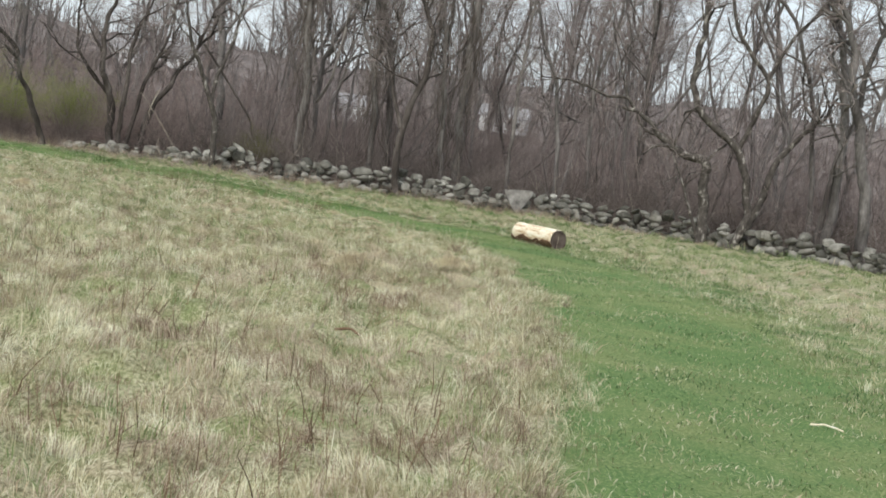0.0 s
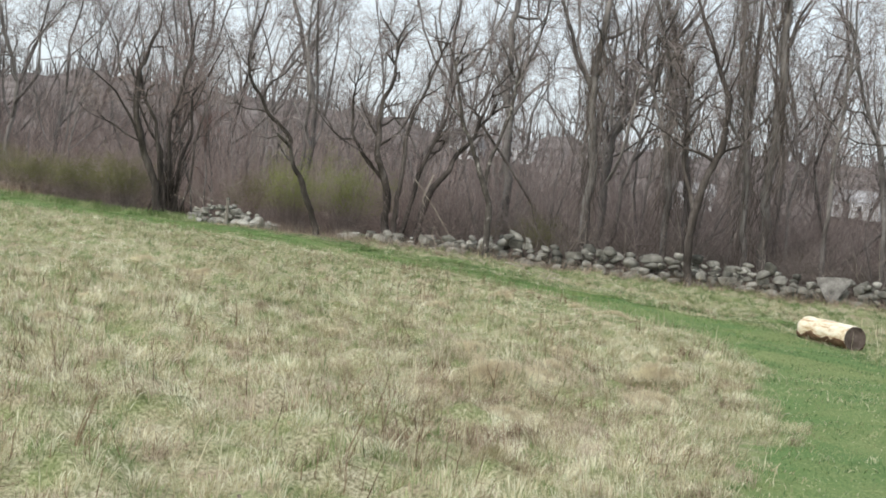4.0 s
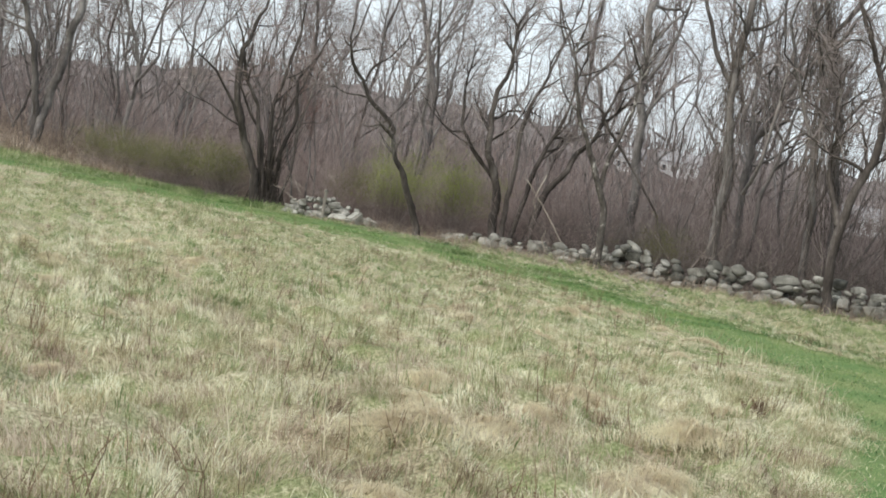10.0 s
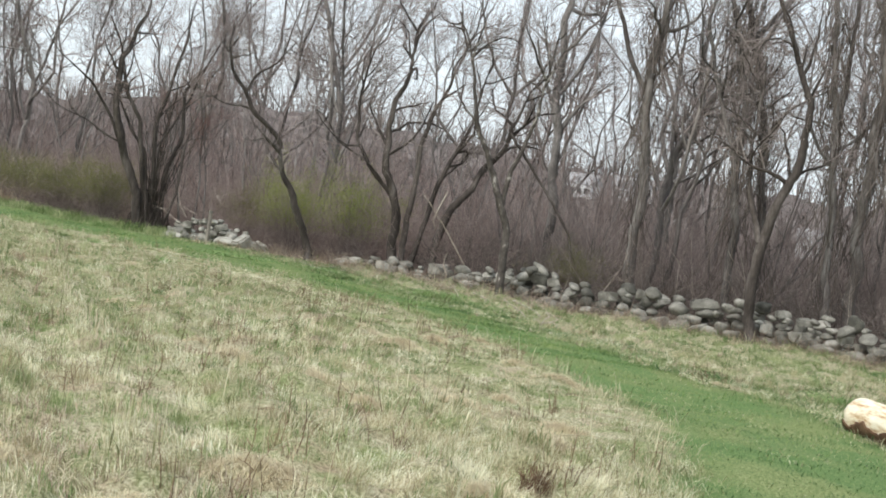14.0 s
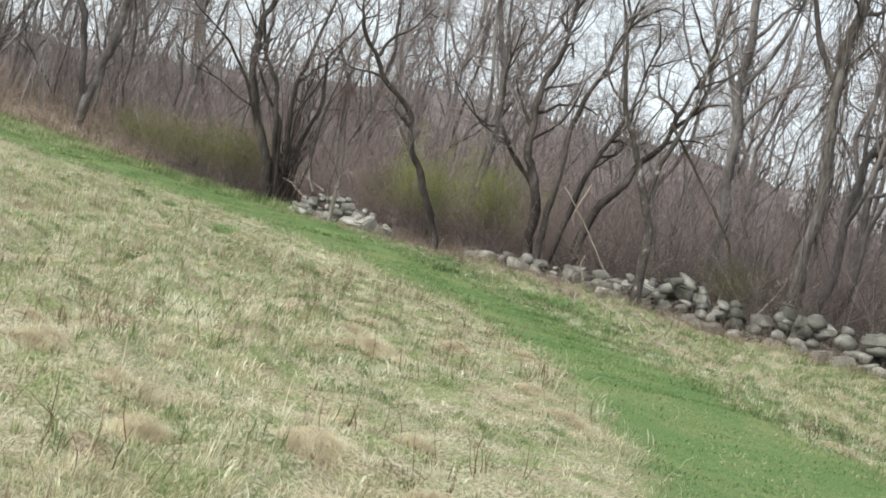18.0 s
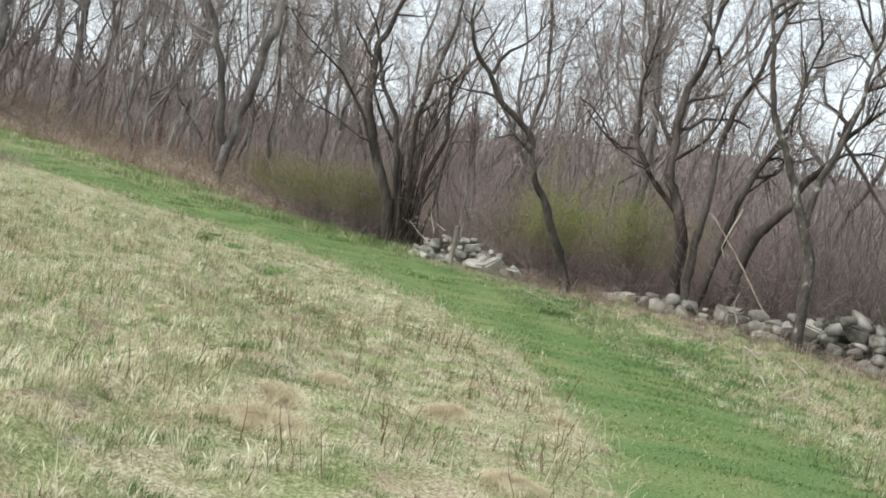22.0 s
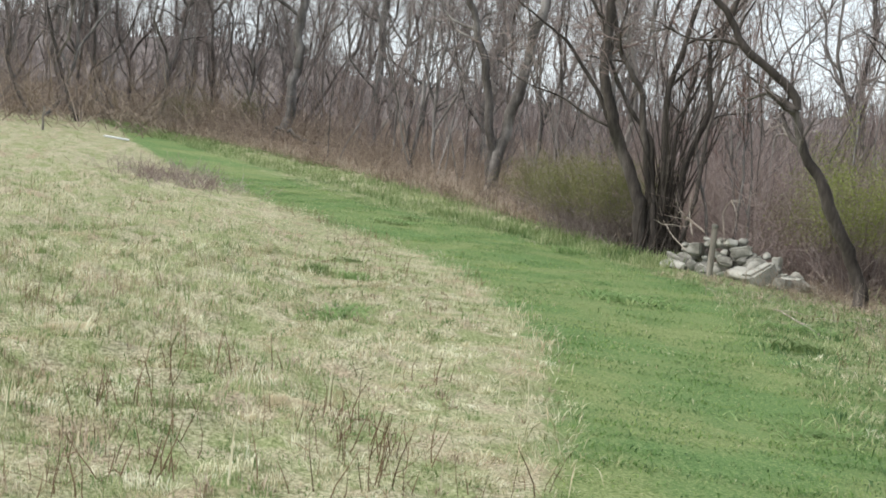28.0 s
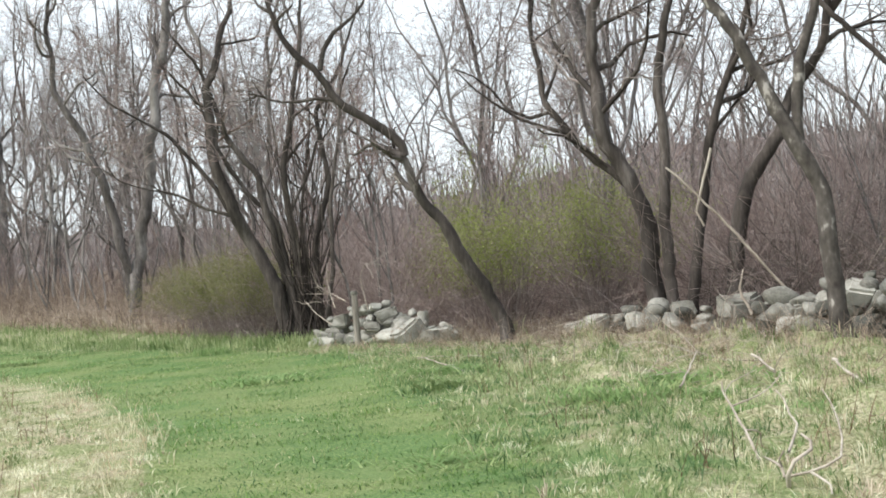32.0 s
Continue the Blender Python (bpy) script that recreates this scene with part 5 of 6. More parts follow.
rng = np.random.default_rng(31)
x, y = scatter(rng, 6500, -11, 20, 0.5, 9, 1.1)
# Coloured darker than the other thickets to stand for shade behind the wall.
stems_stuff(rng, x, y, rng.uniform(0.5, 2.4, 6500), rng.uniform(0.004, 0.01, 6500), M_twig_dark, "thicket", "dense brown leafless thicket behind the wall, darkened for shade", "thicket", 0.85, 4, arch=-0.08)
x, y = scatter(rng, 4200, -11, 24, 2.0, 18, 1.1)
stems_stuff(rng, x, y, rng.uniform(1.2, 3.8, 4200), rng.uniform(0.005, 0.01, 4200), M_twig_brown, "thicket", "tall grey-brown leafless thicket deeper in the wood", "thicket", 0.6, 4)
x, y = scatter(rng, 4200, -27, -9, 0.7, 9, 1.1)
stems_stuff(rng, x, y, rng.uniform(0.8, 3.0, 4200), rng.uniform(0.004, 0.009, 4200), M_twig_red, "thicket", "dense reddish leafless thicket behind the gap", "thicket", 0.75, 4, arch=-0.04)
x, y = scatter(rng, 70, -20, 8, 0.6, 4.0)
stems_stuff(rng, x, y, rng.uniform(1.0, 2.6, 70), rng.uniform(0.006, 0.012, 70), M_dead, "dead_saplings", "pale bleached dead saplings in the thicket", "saplings", 0.7, 2)
x, y = scatter(rng, 3600, -60, -19, -0.8, 8, 1.1)
stems_stuff(rng, x, y, rng.uniform(0.4, 1.6, 3600), rng.uniform(0.006, 0.013, 3600), M_brush, "brush", "low tan and brown brush along the wood's edge", "brush", 0.9, 4, arch=-0.22)
x, y = scatter(rng, 4200, -72, -27, 0.2, 8, 0.9)
stems_stuff(rng, x, y, rng.uniform(0.7, 2.2, 4200), rng.uniform(0.005, 0.01, 4200), M_brush, "brush", "dense pinkish-tan brush bank before the western trees", "brush", 1.0, 5, arch=-0.25)
x, y = scatter(rng, 2600, -9, 34, 6, 44)
stems_stuff(rng, x, y, rng.uniform(1.8, 5.5, 2600), rng.uniform(0.006, 0.016, 2600), M_twig_brown, "undergrowth", "leafless saplings deep in the wood", "saplings", 0.4, 7)
x, y = scatter(rng, 3000, -62, -9, 5, 44)
stems_stuff(rng, x, y, rng.uniform(1.8, 5.5, 3000), rng.uniform(0.006, 0.015, 3000), M_twig_red, "undergrowth", "thin leafless saplings among the western trees", "saplings", 0.3, 5)
x, y = rng.uniform(-80, -49, 3000), rng.uniform(6, 58, 3000)
x -= np.clip(44 - y, 0, 40) * 0.1
stems_stuff(rng, x, y, rng.uniform(0.6, 4.5, 3000), rng.uniform(0.008, 0.022, 3000), M_brush, "brush", "grey-brown brush on the western rise", "brush", 0.7, 4, arch=-0.1)
x, y = rng.uniform(-14.6, 4, 2600), rng.uniform(-2.6, -0.1, 2600)
y = wall_y(x) + y * rng.uniform(0.1, 1, 2600)
stems_stuff(rng, x, y, rng.uniform(0.12, 0.55, 2600), rng.uniform(0.003, 0.006, 2600), M_brush, "dead_weeds", "grey-tan dead weeds along the foot of the wall", "weeds", 0.6, 2)


def bush(name, at, wide, high, n, seed, leaf, twig, label, leaves=0.034):
    """A bush: bent stems from one foot, and small single leaves on a loose, uneven crown."""
    rng = np.random.default_rng(seed)
    top = thing(name, (at[0], at[1], gz(*at)), label, "bush")
    tb = Tubes()
    tips = []
    for _ in range(n):
        a = rng.uniform(0, 6.3)
        q = rng.uniform(0, 1) ** 0.6
        way = np.array([math.cos(a) * q * wide, math.sin(a) * q * wide * 0.7, high * (1.15 - 0.5 * q)])
        line = bent(rng, (rng.normal(0, wide * 0.2), rng.normal(0, wide * 0.15), -0.03), way, np.linalg.norm(way) * rng.uniform(0.45, 1.05), 5, 0.16, 0.02)
        tb.add(line, np.linspace(0.008, 0.002, 6), 3)
        for _ in range(4):
            j = int(rng.integers(1, 5))
            br = bent(rng, line[j], side_way(rng, line[j + 1] - line[j], radians(rng.uniform(20, 55))), rng.uniform(0.3, 0.7), 3, 0.2, 0.05)
            tb.add(br, np.linspace(0.004, 0.0015, 4), 3)
            tips.append(br[1:])
        tips.append(line[2:])
    tagged(part("branchwork", tb.mesh("branchwork", False), twig, top), kind="stuff")
    p = np.concatenate(tips)
    p = p[rng.uniform(0, 1, len(p)) < np.clip(0.2 + 0.8 * p[:, 2] / high, 0, 0.95)]
    p = np.repeat(p, 34, axis=0) + rng.normal(0, 0.09, (len(p) * 34, 3))
    p = p[p[:, 2] > high * rng.uniform(0.22, 0.62, len(p))]
    m = len(p)
    a, b = rng.normal(size=(m, 3)), rng.normal(size=(m, 3))
    a /= np.linalg.norm(a, axis=1)[:, None]
    b /= np.linalg.norm(b, axis=1)[:, None]
    sz = rng.uniform(0.4, 1, (m, 1)) * leaves
    v = np.stack([p - a * sz, p + b * sz * 0.4, p + a * sz, p - b * sz * 0.4], 1).reshape(-1, 3)
    part("crown", quick_mesh("crown", v, np.arange(m * 4).reshape(-1, 4)), leaf, top, "small young leaves")["kind"] = "stuff"
    return top


GREEN, DULL = "bush in fresh yellow-green leaf behind the crooked tree", "low olive-green bush along the wood's edge"
for k, (x, y, wide, high, n, leaf, label) in enumerate((
        (-14.5, 42.9, 1.45, 2.7, 150, M_leaf, GREEN), (-12.7, 43.1, 1.45, 3.0, 150, M_leaf, GREEN), (-16.6, 44.3, 1.2, 1.9, 70, M_leaf_dull, GREEN),
        (-20.6, 42.9, 1.5, 2.0, 150, M_leaf_dull, DULL), (-22.6, 43.5, 1.6, 1.75, 140, M_leaf_dull, DULL), (-25.3, 45.2, 1.8, 1.7, 130, M_leaf_dull, DULL),
        (-28.3, 46.6, 2.0, 1.7, 130, M_leaf_dull, DULL), (-59.0, 47.5, 2.4, 2.0, 90, M_leaf_dull, DULL), (-60.5, 51.5, 2.4, 2.4, 90, M_leaf_dull, DULL),
        (-6.3, 42.6, 1.0, 1.5, 60, M_leaf_dull, "sparse bush with few olive leaves behind the wall"))):
    bush("green_bush" if leaf is M_leaf else "dull_bush", (x, y), wide, high, n, k + 1, leaf, M_twig_brown, label, 0.026)

# ---------------------------------------------------------------- grasses
rng = np.random.default_rng(90)


def field_points(n, x0, x1, y0, y1):
    x, y = rng.uniform(x0, x1, n), rng.uniform(y0, y1, n)
    keep = ~inside(RING, x + wobble(x, y), y) & (y < wall_y(x) - 0.2)
    return x[keep], y[keep]


def patch(x, y, k):
    """Where one kind of growth takes over from another: uneven patches a few metres wide."""
    w = 0.9 * np.sin(0.9 * y + 1.3 * k) + 0.7 * np.sin(1.1 * x + k)
    return 0.5 + 0.2 * np.sin(0.75 * x + w + 2.1 * k) * np.sin(0.62 * y - 0.8 * w + k) + 0.2 * np.sin(2.3 * x - 1.7 * y + 3 * w + k) + 0.3 * np.sin(5.9 * x + 2 * w + k) * np.sin(5.1 * y - 2 * w + 2 * k)


def tuft_points(n, x0, x1, y0, y1, each, spread, keep=None):
    cx, cy = field_points(n, x0, x1, y0, y1)
    if keep is not None:
        ok = keep(cx, cy) > rng.uniform(0, 1, len(cx))
        cx, cy = cx[ok], cy[ok]
    k = np.repeat(np.arange(len(cx)), each)
    lean_to = rng.uniform(0, 6.3, len(cx))[k]
    size = rng.uniform(0.5, 1.25, len(cx))[k]
    return cx[k] + rng.normal(0, spread, len(k)), cy[k] + rng.normal(0, spread, len(k)), lean_to, size


VERGE = np.concatenate([E_LINE, np.array([(-66, 47.0), (-40, 46.5), (-26, 44.6), (-17, 41.6)]), WALL_LINE[::-1], np.array([(16, 20), (16, -45)])])


def beyond(x, y):
    """The verge between the path and the wall, where green outgrows the straw."""
    return inside(VERGE, x, y) * np.interp(y, [19, 27], [0.3, 1.0])


def less_green(x, y):
    return (1 - 0.68 * beyond(x, y)) * (np.interp(y, [20, 29], [1.0, 0.75]) * 1.15 - 0.75 * np.clip((patch(x, y, 1.0) - 0.45) / 0.3, 0, 1))


def more_green(x, y):
    return np.interp(y, [14, 28], [0.3, 0.9]) + 0.8 * np.clip((patch(x, y, 1.0) - 0.45) / 0.3, 0, 1) + 0.4 * np.clip((y - wall_y(x) + 7) / 4, 0, 1)


def russet_here(x, y):
    return (1 - 0.6 * beyond(x, y)) * (0.1 + np.clip((patch(x, y, 4.0) - 0.45) / 0.25, 0, 1))


def wind(x, y):
    """Which way the straw lies, turning slowly across the meadow."""
    return 2.2 * np.sin(0.31 * x + 0.5) + 2.4 * np.sin(0.27 * y - 0.19 * x) + 1.6 * np.sin(1.3 * x + 1.1 * y) + 1.2 * np.sin(2.9 * x - 2.3 * y)


def clump(x, y):
    """Tufts stand taller in clumps about half a metre wide, with low gaps between."""
    return 0.4 + 0.6 * np.clip(lumps(x, y) / 0.1, 0, 1.2) + 0.22 * np.sin(11 * x - 9 * y)


def straw(n, box, each, spread, tall, wide, mat, name, label, keep, category="dry grass", lie=(0.0, 0.5)):
    x, y, to, sz = tuft_points(n, *box, each, spread, keep)
    k = len(x)
    blades(rng, x, y, sz * clump(x, y) * low_by_path(x, y) * rng.uniform(*tall, k), rng.uniform(*wide, k), rng.uniform(*lie, k), mat, name, label, category, 0.3, wind(x, y) + rng.normal(0, 1.1, k), facets=2)


NEAR, MID, FAR = (-8, 5.5, 4, 30), (-26, -2, 26, 42), (-46, 14, 10, 46)
straw(19000, NEAR, 11, 0.075, (0.04, 0.13), (0.003, 0.007), M_straw, "dry_grass", "matted tan dry grass of the meadow", less_green)
straw(8000, NEAR, 9, 0.08, (0.04, 0.13), (0.003, 0.006), M_russet, "russet_grass", "pinkish-brown dead grass in patches of the meadow", russet_here)
straw(12000, MID, 10, 0.09, (0.05, 0.15), (0.004, 0.009), M_straw, "dry_grass", "matted tan dry grass beside the path", less_green)
straw(3600, MID, 8, 0.09, (0.05, 0.15), (0.004, 0.009), M_russet, "russet_grass", "pinkish-brown dead grass beside the path", russet_here)
straw(7000, FAR, 7, 0.14, (0.09, 0.25), (0.009, 0.018), M_straw, "dry_grass", "matted tan dry grass reaching to the wall", less_green)
NOOK = (-14, 1.5, 27, 40.5)
straw(9000, NOOK, 9, 0.07, (0.05, 0.19), (0.004, 0.009), M_straw, "dry_grass", "tangled straw between the path and the wall", less_green, lie=(0.1, 0.7))
straw(6500, NOOK, 9, 0.07, (0.05, 0.17), (0.004, 0.009), M_field_green, "green_grass", "green grass tangled in the straw by the wall", more_green, "grass", (0.1, 0.8))
straw(8000, NEAR, 10, 0.07, (0.05, 0.15), (0.004, 0.009), M_field_green, "green_grass", "fresh green grass coming up through the straw", more_green, "grass", (0.05, 0.5))
straw(10000, (-30, 12, 24, 43), 10, 0.09, (0.06, 0.19), (0.006, 0.012), M_field_green, "green_grass", "fresh green grass growing towards the wall", more_green, "grass", (0.05, 0.5))

x = rng.uniform(-72, -25, 30000)
y = wall_y(x) - 0.4 + rng.uniform(0, 1, 30000) ** 1.3 * 7
k = (patch(0.6 * x, 0.6 * y, 3.0) > 0.25)
x, y = x[k], y[k]
blades(rng, x, y, rng.uniform(0.25, 0.75, len(x)), rng.uniform(0.012, 0.024, len(x)), rng.uniform(0.1, 0.8, len(x)), M_russet, "russet_grass", "tall pinkish-tan dead grass on the bank before the wood", "dry grass", 0.3, z=ground_z(x, y))
x = rng.uniform(-60, -17, 26000)
y = wall_y(x) - rng.uniform(-0.2, 1, 26000) * np.interp(x, [-60, -40, -25, -17], [2.5, 4, 3, 1.2])
blades(rng, x, y, rng.uniform(0.1, 0.35, len(x)), rng.uniform(0.01, 0.02, len(x)), rng.uniform(0.1, 0.7, len(x)), M_field_green, "rough_grass", "rough olive-green grass beside the brush", "grass", 0.3, z=ground_z(x, y))



def bunches(n, box, each, tall, wide, mat, name, label, keep, round_=0.07):
    """Bunch grass: tight clumps of blades that fan outwards, with bare gaps between them."""
    cx, cy = field_points(n, *box)
    ok = keep(cx, cy) > rng.uniform(0, 1, len(cx))
    cx, cy = cx[ok], cy[ok]
    k = np.repeat(np.arange(len(cx)), each)
    a, r = rng.uniform(0, 6.3, len(k)), round_ * rng.uniform(0, 1, len(k)) ** 0.6 * rng.uniform(0.6, 1.5, len(cx))[k]
    x, y = cx[k] + np.cos(a) * r, cy[k] + np.sin(a) * r
    size = rng.uniform(0.45, 1.2, len(cx))[k] * low_by_path(x, y)
    lean = np.clip(rng.uniform(0.05, 0.45, len(k)) + 4.5 * r, 0, 0.95)
    to = np.where(rng.uniform(0, 1, len(k)) < 0.6, a, wind(cx, cy)[k])
    blades(rng, x, y, size * rng.uniform(*tall, len(k)), rng.uniform(*wide, len(k)), lean, mat, name, label, "dry grass", 0.35, to, facets=2)


def pale_spot(x, y):
    return np.clip((patch(1.3 * x, 1.3 * y, 8.0) - 0.3) / 0.35, 0.12, 1)


def green_spot(x, y):
    return np.clip((patch(0.9 * x, 0.9 * y, 1.0) - 0.42) / 0.25, 0.05, 1)


def rusty_spot(x, y):
    return np.clip((patch(1.1 * x, 1.1 * y, 4.0) - 0.42) / 0.3, 0.04, 1)


bunches(7000, (-8, 2, 3.5, 20), 46, (0.06, 0.19), (0.002, 0.0045), M_pale, "bunch_grass", "clumps of pale bleached bunch grass in the meadow", pale_spot)
bunches(8000, (-8, 2, 3.5, 18), 34, (0.06, 0.19), (0.002, 0.0045), M_russet, "bunch_grass", "clumps of russet dead bunch grass in the meadow", rusty_spot)
bunches(3800, (-8, 2, 3.5, 26), 36, (0.05, 0.14), (0.002, 0.0045), M_field_green, "green_bunches", "clumps of fresh green grass in the meadow", green_spot)
bunches(7000, (-16, 2, 19, 34), 36, (0.06, 0.17), (0.0025, 0.0055), M_pale, "bunch_grass", "clumps of pale bleached bunch grass near the path", pale_spot)
bunches(1800, (-16, 2, 19, 34), 24, (0.07, 0.19), (0.004, 0.008), M_russet, "bunch_grass", "clumps of russet dead bunch grass near the path", rusty_spot)
bunches(10500, (-18, 2, 16, 36), 32, (0.05, 0.14), (0.0025, 0.0055), M_field_green, "green_bunches", "clumps of fresh green grass near the path", green_spot)
bunches(2600, (-13, 0, 23, 35), 30, (0.05, 0.13), (0.0025, 0.0055), M_verge, "green_bunches", "patches of fresh green grass in the western meadow", lambda x, y: np.clip((patch(0.8 * x, 0.8 * y, 4.0) - 0.5) / 0.15, 0, 1) * (1 - beyond(x, y)))
bunches(2600, (-10, 12, 10, 39), 22, (0.08, 0.22), (0.004, 0.009), M_pale, "bunch_grass", "clumps of pale bleached bunch grass before the wall", lambda x, y: pale_spot(x, y) * (1 - 0.6 * beyond(x, y)))
bunches(12000, (-16, 12, 12, 40), 28, (0.05, 0.16), (0.003, 0.006), M_verge, "green_bunches", "clumps of green grass between the path and the wall", lambda x, y: 0.9 * beyond(x, y) * np.interp(wall_y(x) - y, [1.0, 4.0], [0.35, 1.0]))
bunches(3600, (-16, 8, 30, 42), 26, (0.08, 0.24), (0.003, 0.006), M_russet, "bunch_grass", "brown dead grass along the foot of the wall", lambda x, y: np.clip((y - wall_y(x) + 4.0) / 2.5, 0, 0.9))

TUSSOCKS = []
for k in range(6):
    n = 1500
    v, f = [], []
    comb = rng.uniform(0, 6.3)
    for q in range(n):
        a = comb + rng.normal(0, 0.9)
        d = np.array([math.cos(a), math.sin(a), 0])
        ln = rng.uniform(0.07, 0.17)
        sd = np.array([-d[1], d[0], 0]) * rng.uniform(0.0009, 0.0018)
        p0 = np.array([rng.normal(0, 0.13), rng.normal(0, 0.1), 0.0])
        dome = 0.2 * math.exp(-(p0[0] ** 2 + p0[1] ** 2) / 0.035) * rng.uniform(0.25, 1)
        p0[2] = dome * 0.6 - 0.02
        p1 = p0 + d * ln * 0.3 + np.array([0, 0, 0.05 + 0.3 * dome])
        p2 = p1 + d * ln * 0.4 + np.array([0, 0, -0.01 + rng.normal(0, 0.015)])
        p3 = p2 + d * ln * 0.3 - np.array([0, 0, rng.uniform(0.0, 0.06)])
        b = len(v)
        v += [p0 - sd, p0 + sd, p1 + sd, p1 - sd, p2 + sd, p2 - sd, p3]
        f += [(b, b + 1, b + 2), (b, b + 2, b + 3), (b + 3, b + 2, b + 4), (b + 3, b + 4, b + 5), (b + 5, b + 4, b + 6)]
    ob = part("tussock", quick_mesh("tussock", v, f), M_mat)
    TUSSOCKS.append(tagged(ob, "flattened soft mound of matted tan straw", "grass tussock", "tussocks of the meadow", "stuff"))
at = [(0.22, 18.32), (-0.21, 20.63), (0.24, 16.76), (0.3, 15.51), (0.24, 14.94), (-0.81, 14.69), (-0.74, 15.56), (-0.92, 17.77), (-0.76, 16.38), (-1.5, 16.39), (-1.28, 15.57), (-2.16, 25.8), (-1.37, 24.96), (-3.37, 21.53), (-2.4, 21.26), (-1.32, 21.64), (-4.56, 26.8), (-3.22, 24.93), (-3.93, 25.7)] + list(zip(*field_points(420, -10, 1.4, 13, 30)))
for k, (x, y) in enumerate(at[:60]):
    s = rng.uniform(0.5, 1.0) if k >= 19 else rng.uniform(1.0, 1.35)
    m = pose(x, y, gz(x, y) + 0.75 * float(lumps(np.float64(x), np.float64(y))) - 0.01, 0, 0, rng.uniform(0, 360))
    if k < 6:
        TUSSOCKS[k].matrix_world = m @ Matrix.Diagonal((1.3 * s, s, 0.6 * s, 1))
    else:
        copy_thing(TUSSOCKS[k % 6], m).scale = (s * rng.uniform(0.8, 1.4), s, s * rng.uniform(0.45, 0.7))


def turf(n, w0, w1, tall, wide, mat, name, label, keep, lie=(0.35, 1.0), run=(112, 325)):
    """Short blades across the mown path, from w0 to w1 of its width."""
    t, w = rng.uniform(*run, n), rng.uniform(w0, w1, n)
    k = t.astype(int)
    px = W_LINE[k, 0] * (1 - w) + E_LINE[k, 0] * w + rng.normal(0, 0.1, n)
    py = W_LINE[k, 1] * (1 - w) + E_LINE[k, 1] * w + rng.normal(0, 0.1, n)
    ok = (px > -34) & (keep(px, py, w) > rng.uniform(0, 1, n)) & (py < wall_y(px) - 0.3)
    px, py = px[ok], py[ok]
    blades(rng, px, py, (0.8 + 0.3 * np.sin(4 * px) * np.sin(3.3 * py)) * rng.uniform(*tall, len(px)), rng.uniform(*wide, len(px)), rng.uniform(*lie, len(px)), mat, name, label, "grass", 0.3, facets=2)


def pale_here(x, y, w):
    return np.clip((patch(0.8 * x, 0.8 * y, 2.0) - 0.4) / 0.3, 0, 0.9) + 0.35 * np.exp(-((w - 0.42) / 0.13) ** 2) * (y > 22) + np.clip((np.abs(w - 0.45) - 0.36) / 0.2, 0, 1)


turf(120000, -0.06, 1.15, (0.03, 0.10), (0.004, 0.009), M_grass, "mown_grass", "short mown green grass of the path", lambda x, y, w: 1.05 - 0.6 * pale_here(x, y, w))
turf(110000, -0.1, 1.3, (0.03, 0.11), (0.004, 0.008), M_straw, "mown_straw", "pale clippings and dry blades in the mown path", lambda x, y, w: np.interp(y, [18, 28], [1.0, 0.16]) * (0.3 * (y < 21) + pale_here(x, y, w)))
turf(16000, -0.16, 0.03, (0.1, 0.3), (0.004, 0.008), M_straw, "edge_straw", "long pale straw leaning over the edge of the path", lambda x, y, w: 0.3 + 0.7 * np.clip((patch(x, y, 5.0) - 0.4) / 0.3, 0, 1))
turf(7000, 1.0, 1.25, (0.08, 0.22), (0.004, 0.008), M_straw, "edge_straw", "long pale straw along the far side of the path", lambda x, y, w: np.clip((patch(x, y, 7.0) - 0.35) / 0.3, 0, 1))
turf(75000, 0.95, 1.85, (0.07, 0.2), (0.005, 0.011), M_grass, "rough_grass", "longer green grass between the path and the wall", lambda x, y, w: 0.3 + 0.7 * np.clip((patch(x, y, 6.0) - 0.4) / 0.3, 0, 1))
turf(90000, 0.0, 1.12, (0.04, 0.11), (0.004, 0.008), M_lush, "lush_grass", "thick vivid green grass of the western path", lambda x, y, w: np.interp(y, [21, 28], [0.0, 0.9]) * (0.35 + 0.65 * np.clip((patch(0.7 * x, 0.7 * y, 9.0) - 0.3) / 0.3, 0, 1)))
turf(150000, -0.02, 1.1, (0.025, 0.075), (0.003, 0.006), M_lush, "lush_grass", "thick green sward of the path beside the gap", lambda x, y, w: 0.7 + 0.3 * np.clip((patch(0.5 * x, 0.5 * y, 9.0) - 0.25) / 0.4, 0, 1) - 0.3 * np.exp(-((w - 0.42) / 0.16) ** 2), (0.5, 1.0), (172, 250))
turf(32000, 1.0, 1.7, (0.04, 0.13), (0.003, 0.006), M_verge, "rough_grass", "green grass running from the path to the wall", lambda x, y, w: 0.4 + 0.6 * np.clip((patch(x, y, 6.0) - 0.35) / 0.3, 0, 1), (0.4, 1.0), (150, 250))
for n, box in ((260, (-8, 4, 4.5, 30)), (90, (-24, -3, 27, 40))):
    cx, cy = field_points(n, *box)
    k = np.repeat(np.arange(len(cx)), 9)
    x, y = cx[k] + rng.normal(0, 0.16, len(k)), cy[k] + rng.normal(0, 0.16, len(k))
    ok = ~inside(RING, x, y)
    x, y = x[ok], y[ok]
    stems_stuff(rng, x, y, rng.uniform(0.1, 0.34, len(x)), rng.uniform(0.0025, 0.005, len(x)), M_weed, "weed_stalks", "clusters of thin brown dead weed stalks in the meadow", "weeds", 0.16, 1, ground_z(x, y) + lumps(x, y))
x, y = field_points(700, -9, 4, 5, 32)
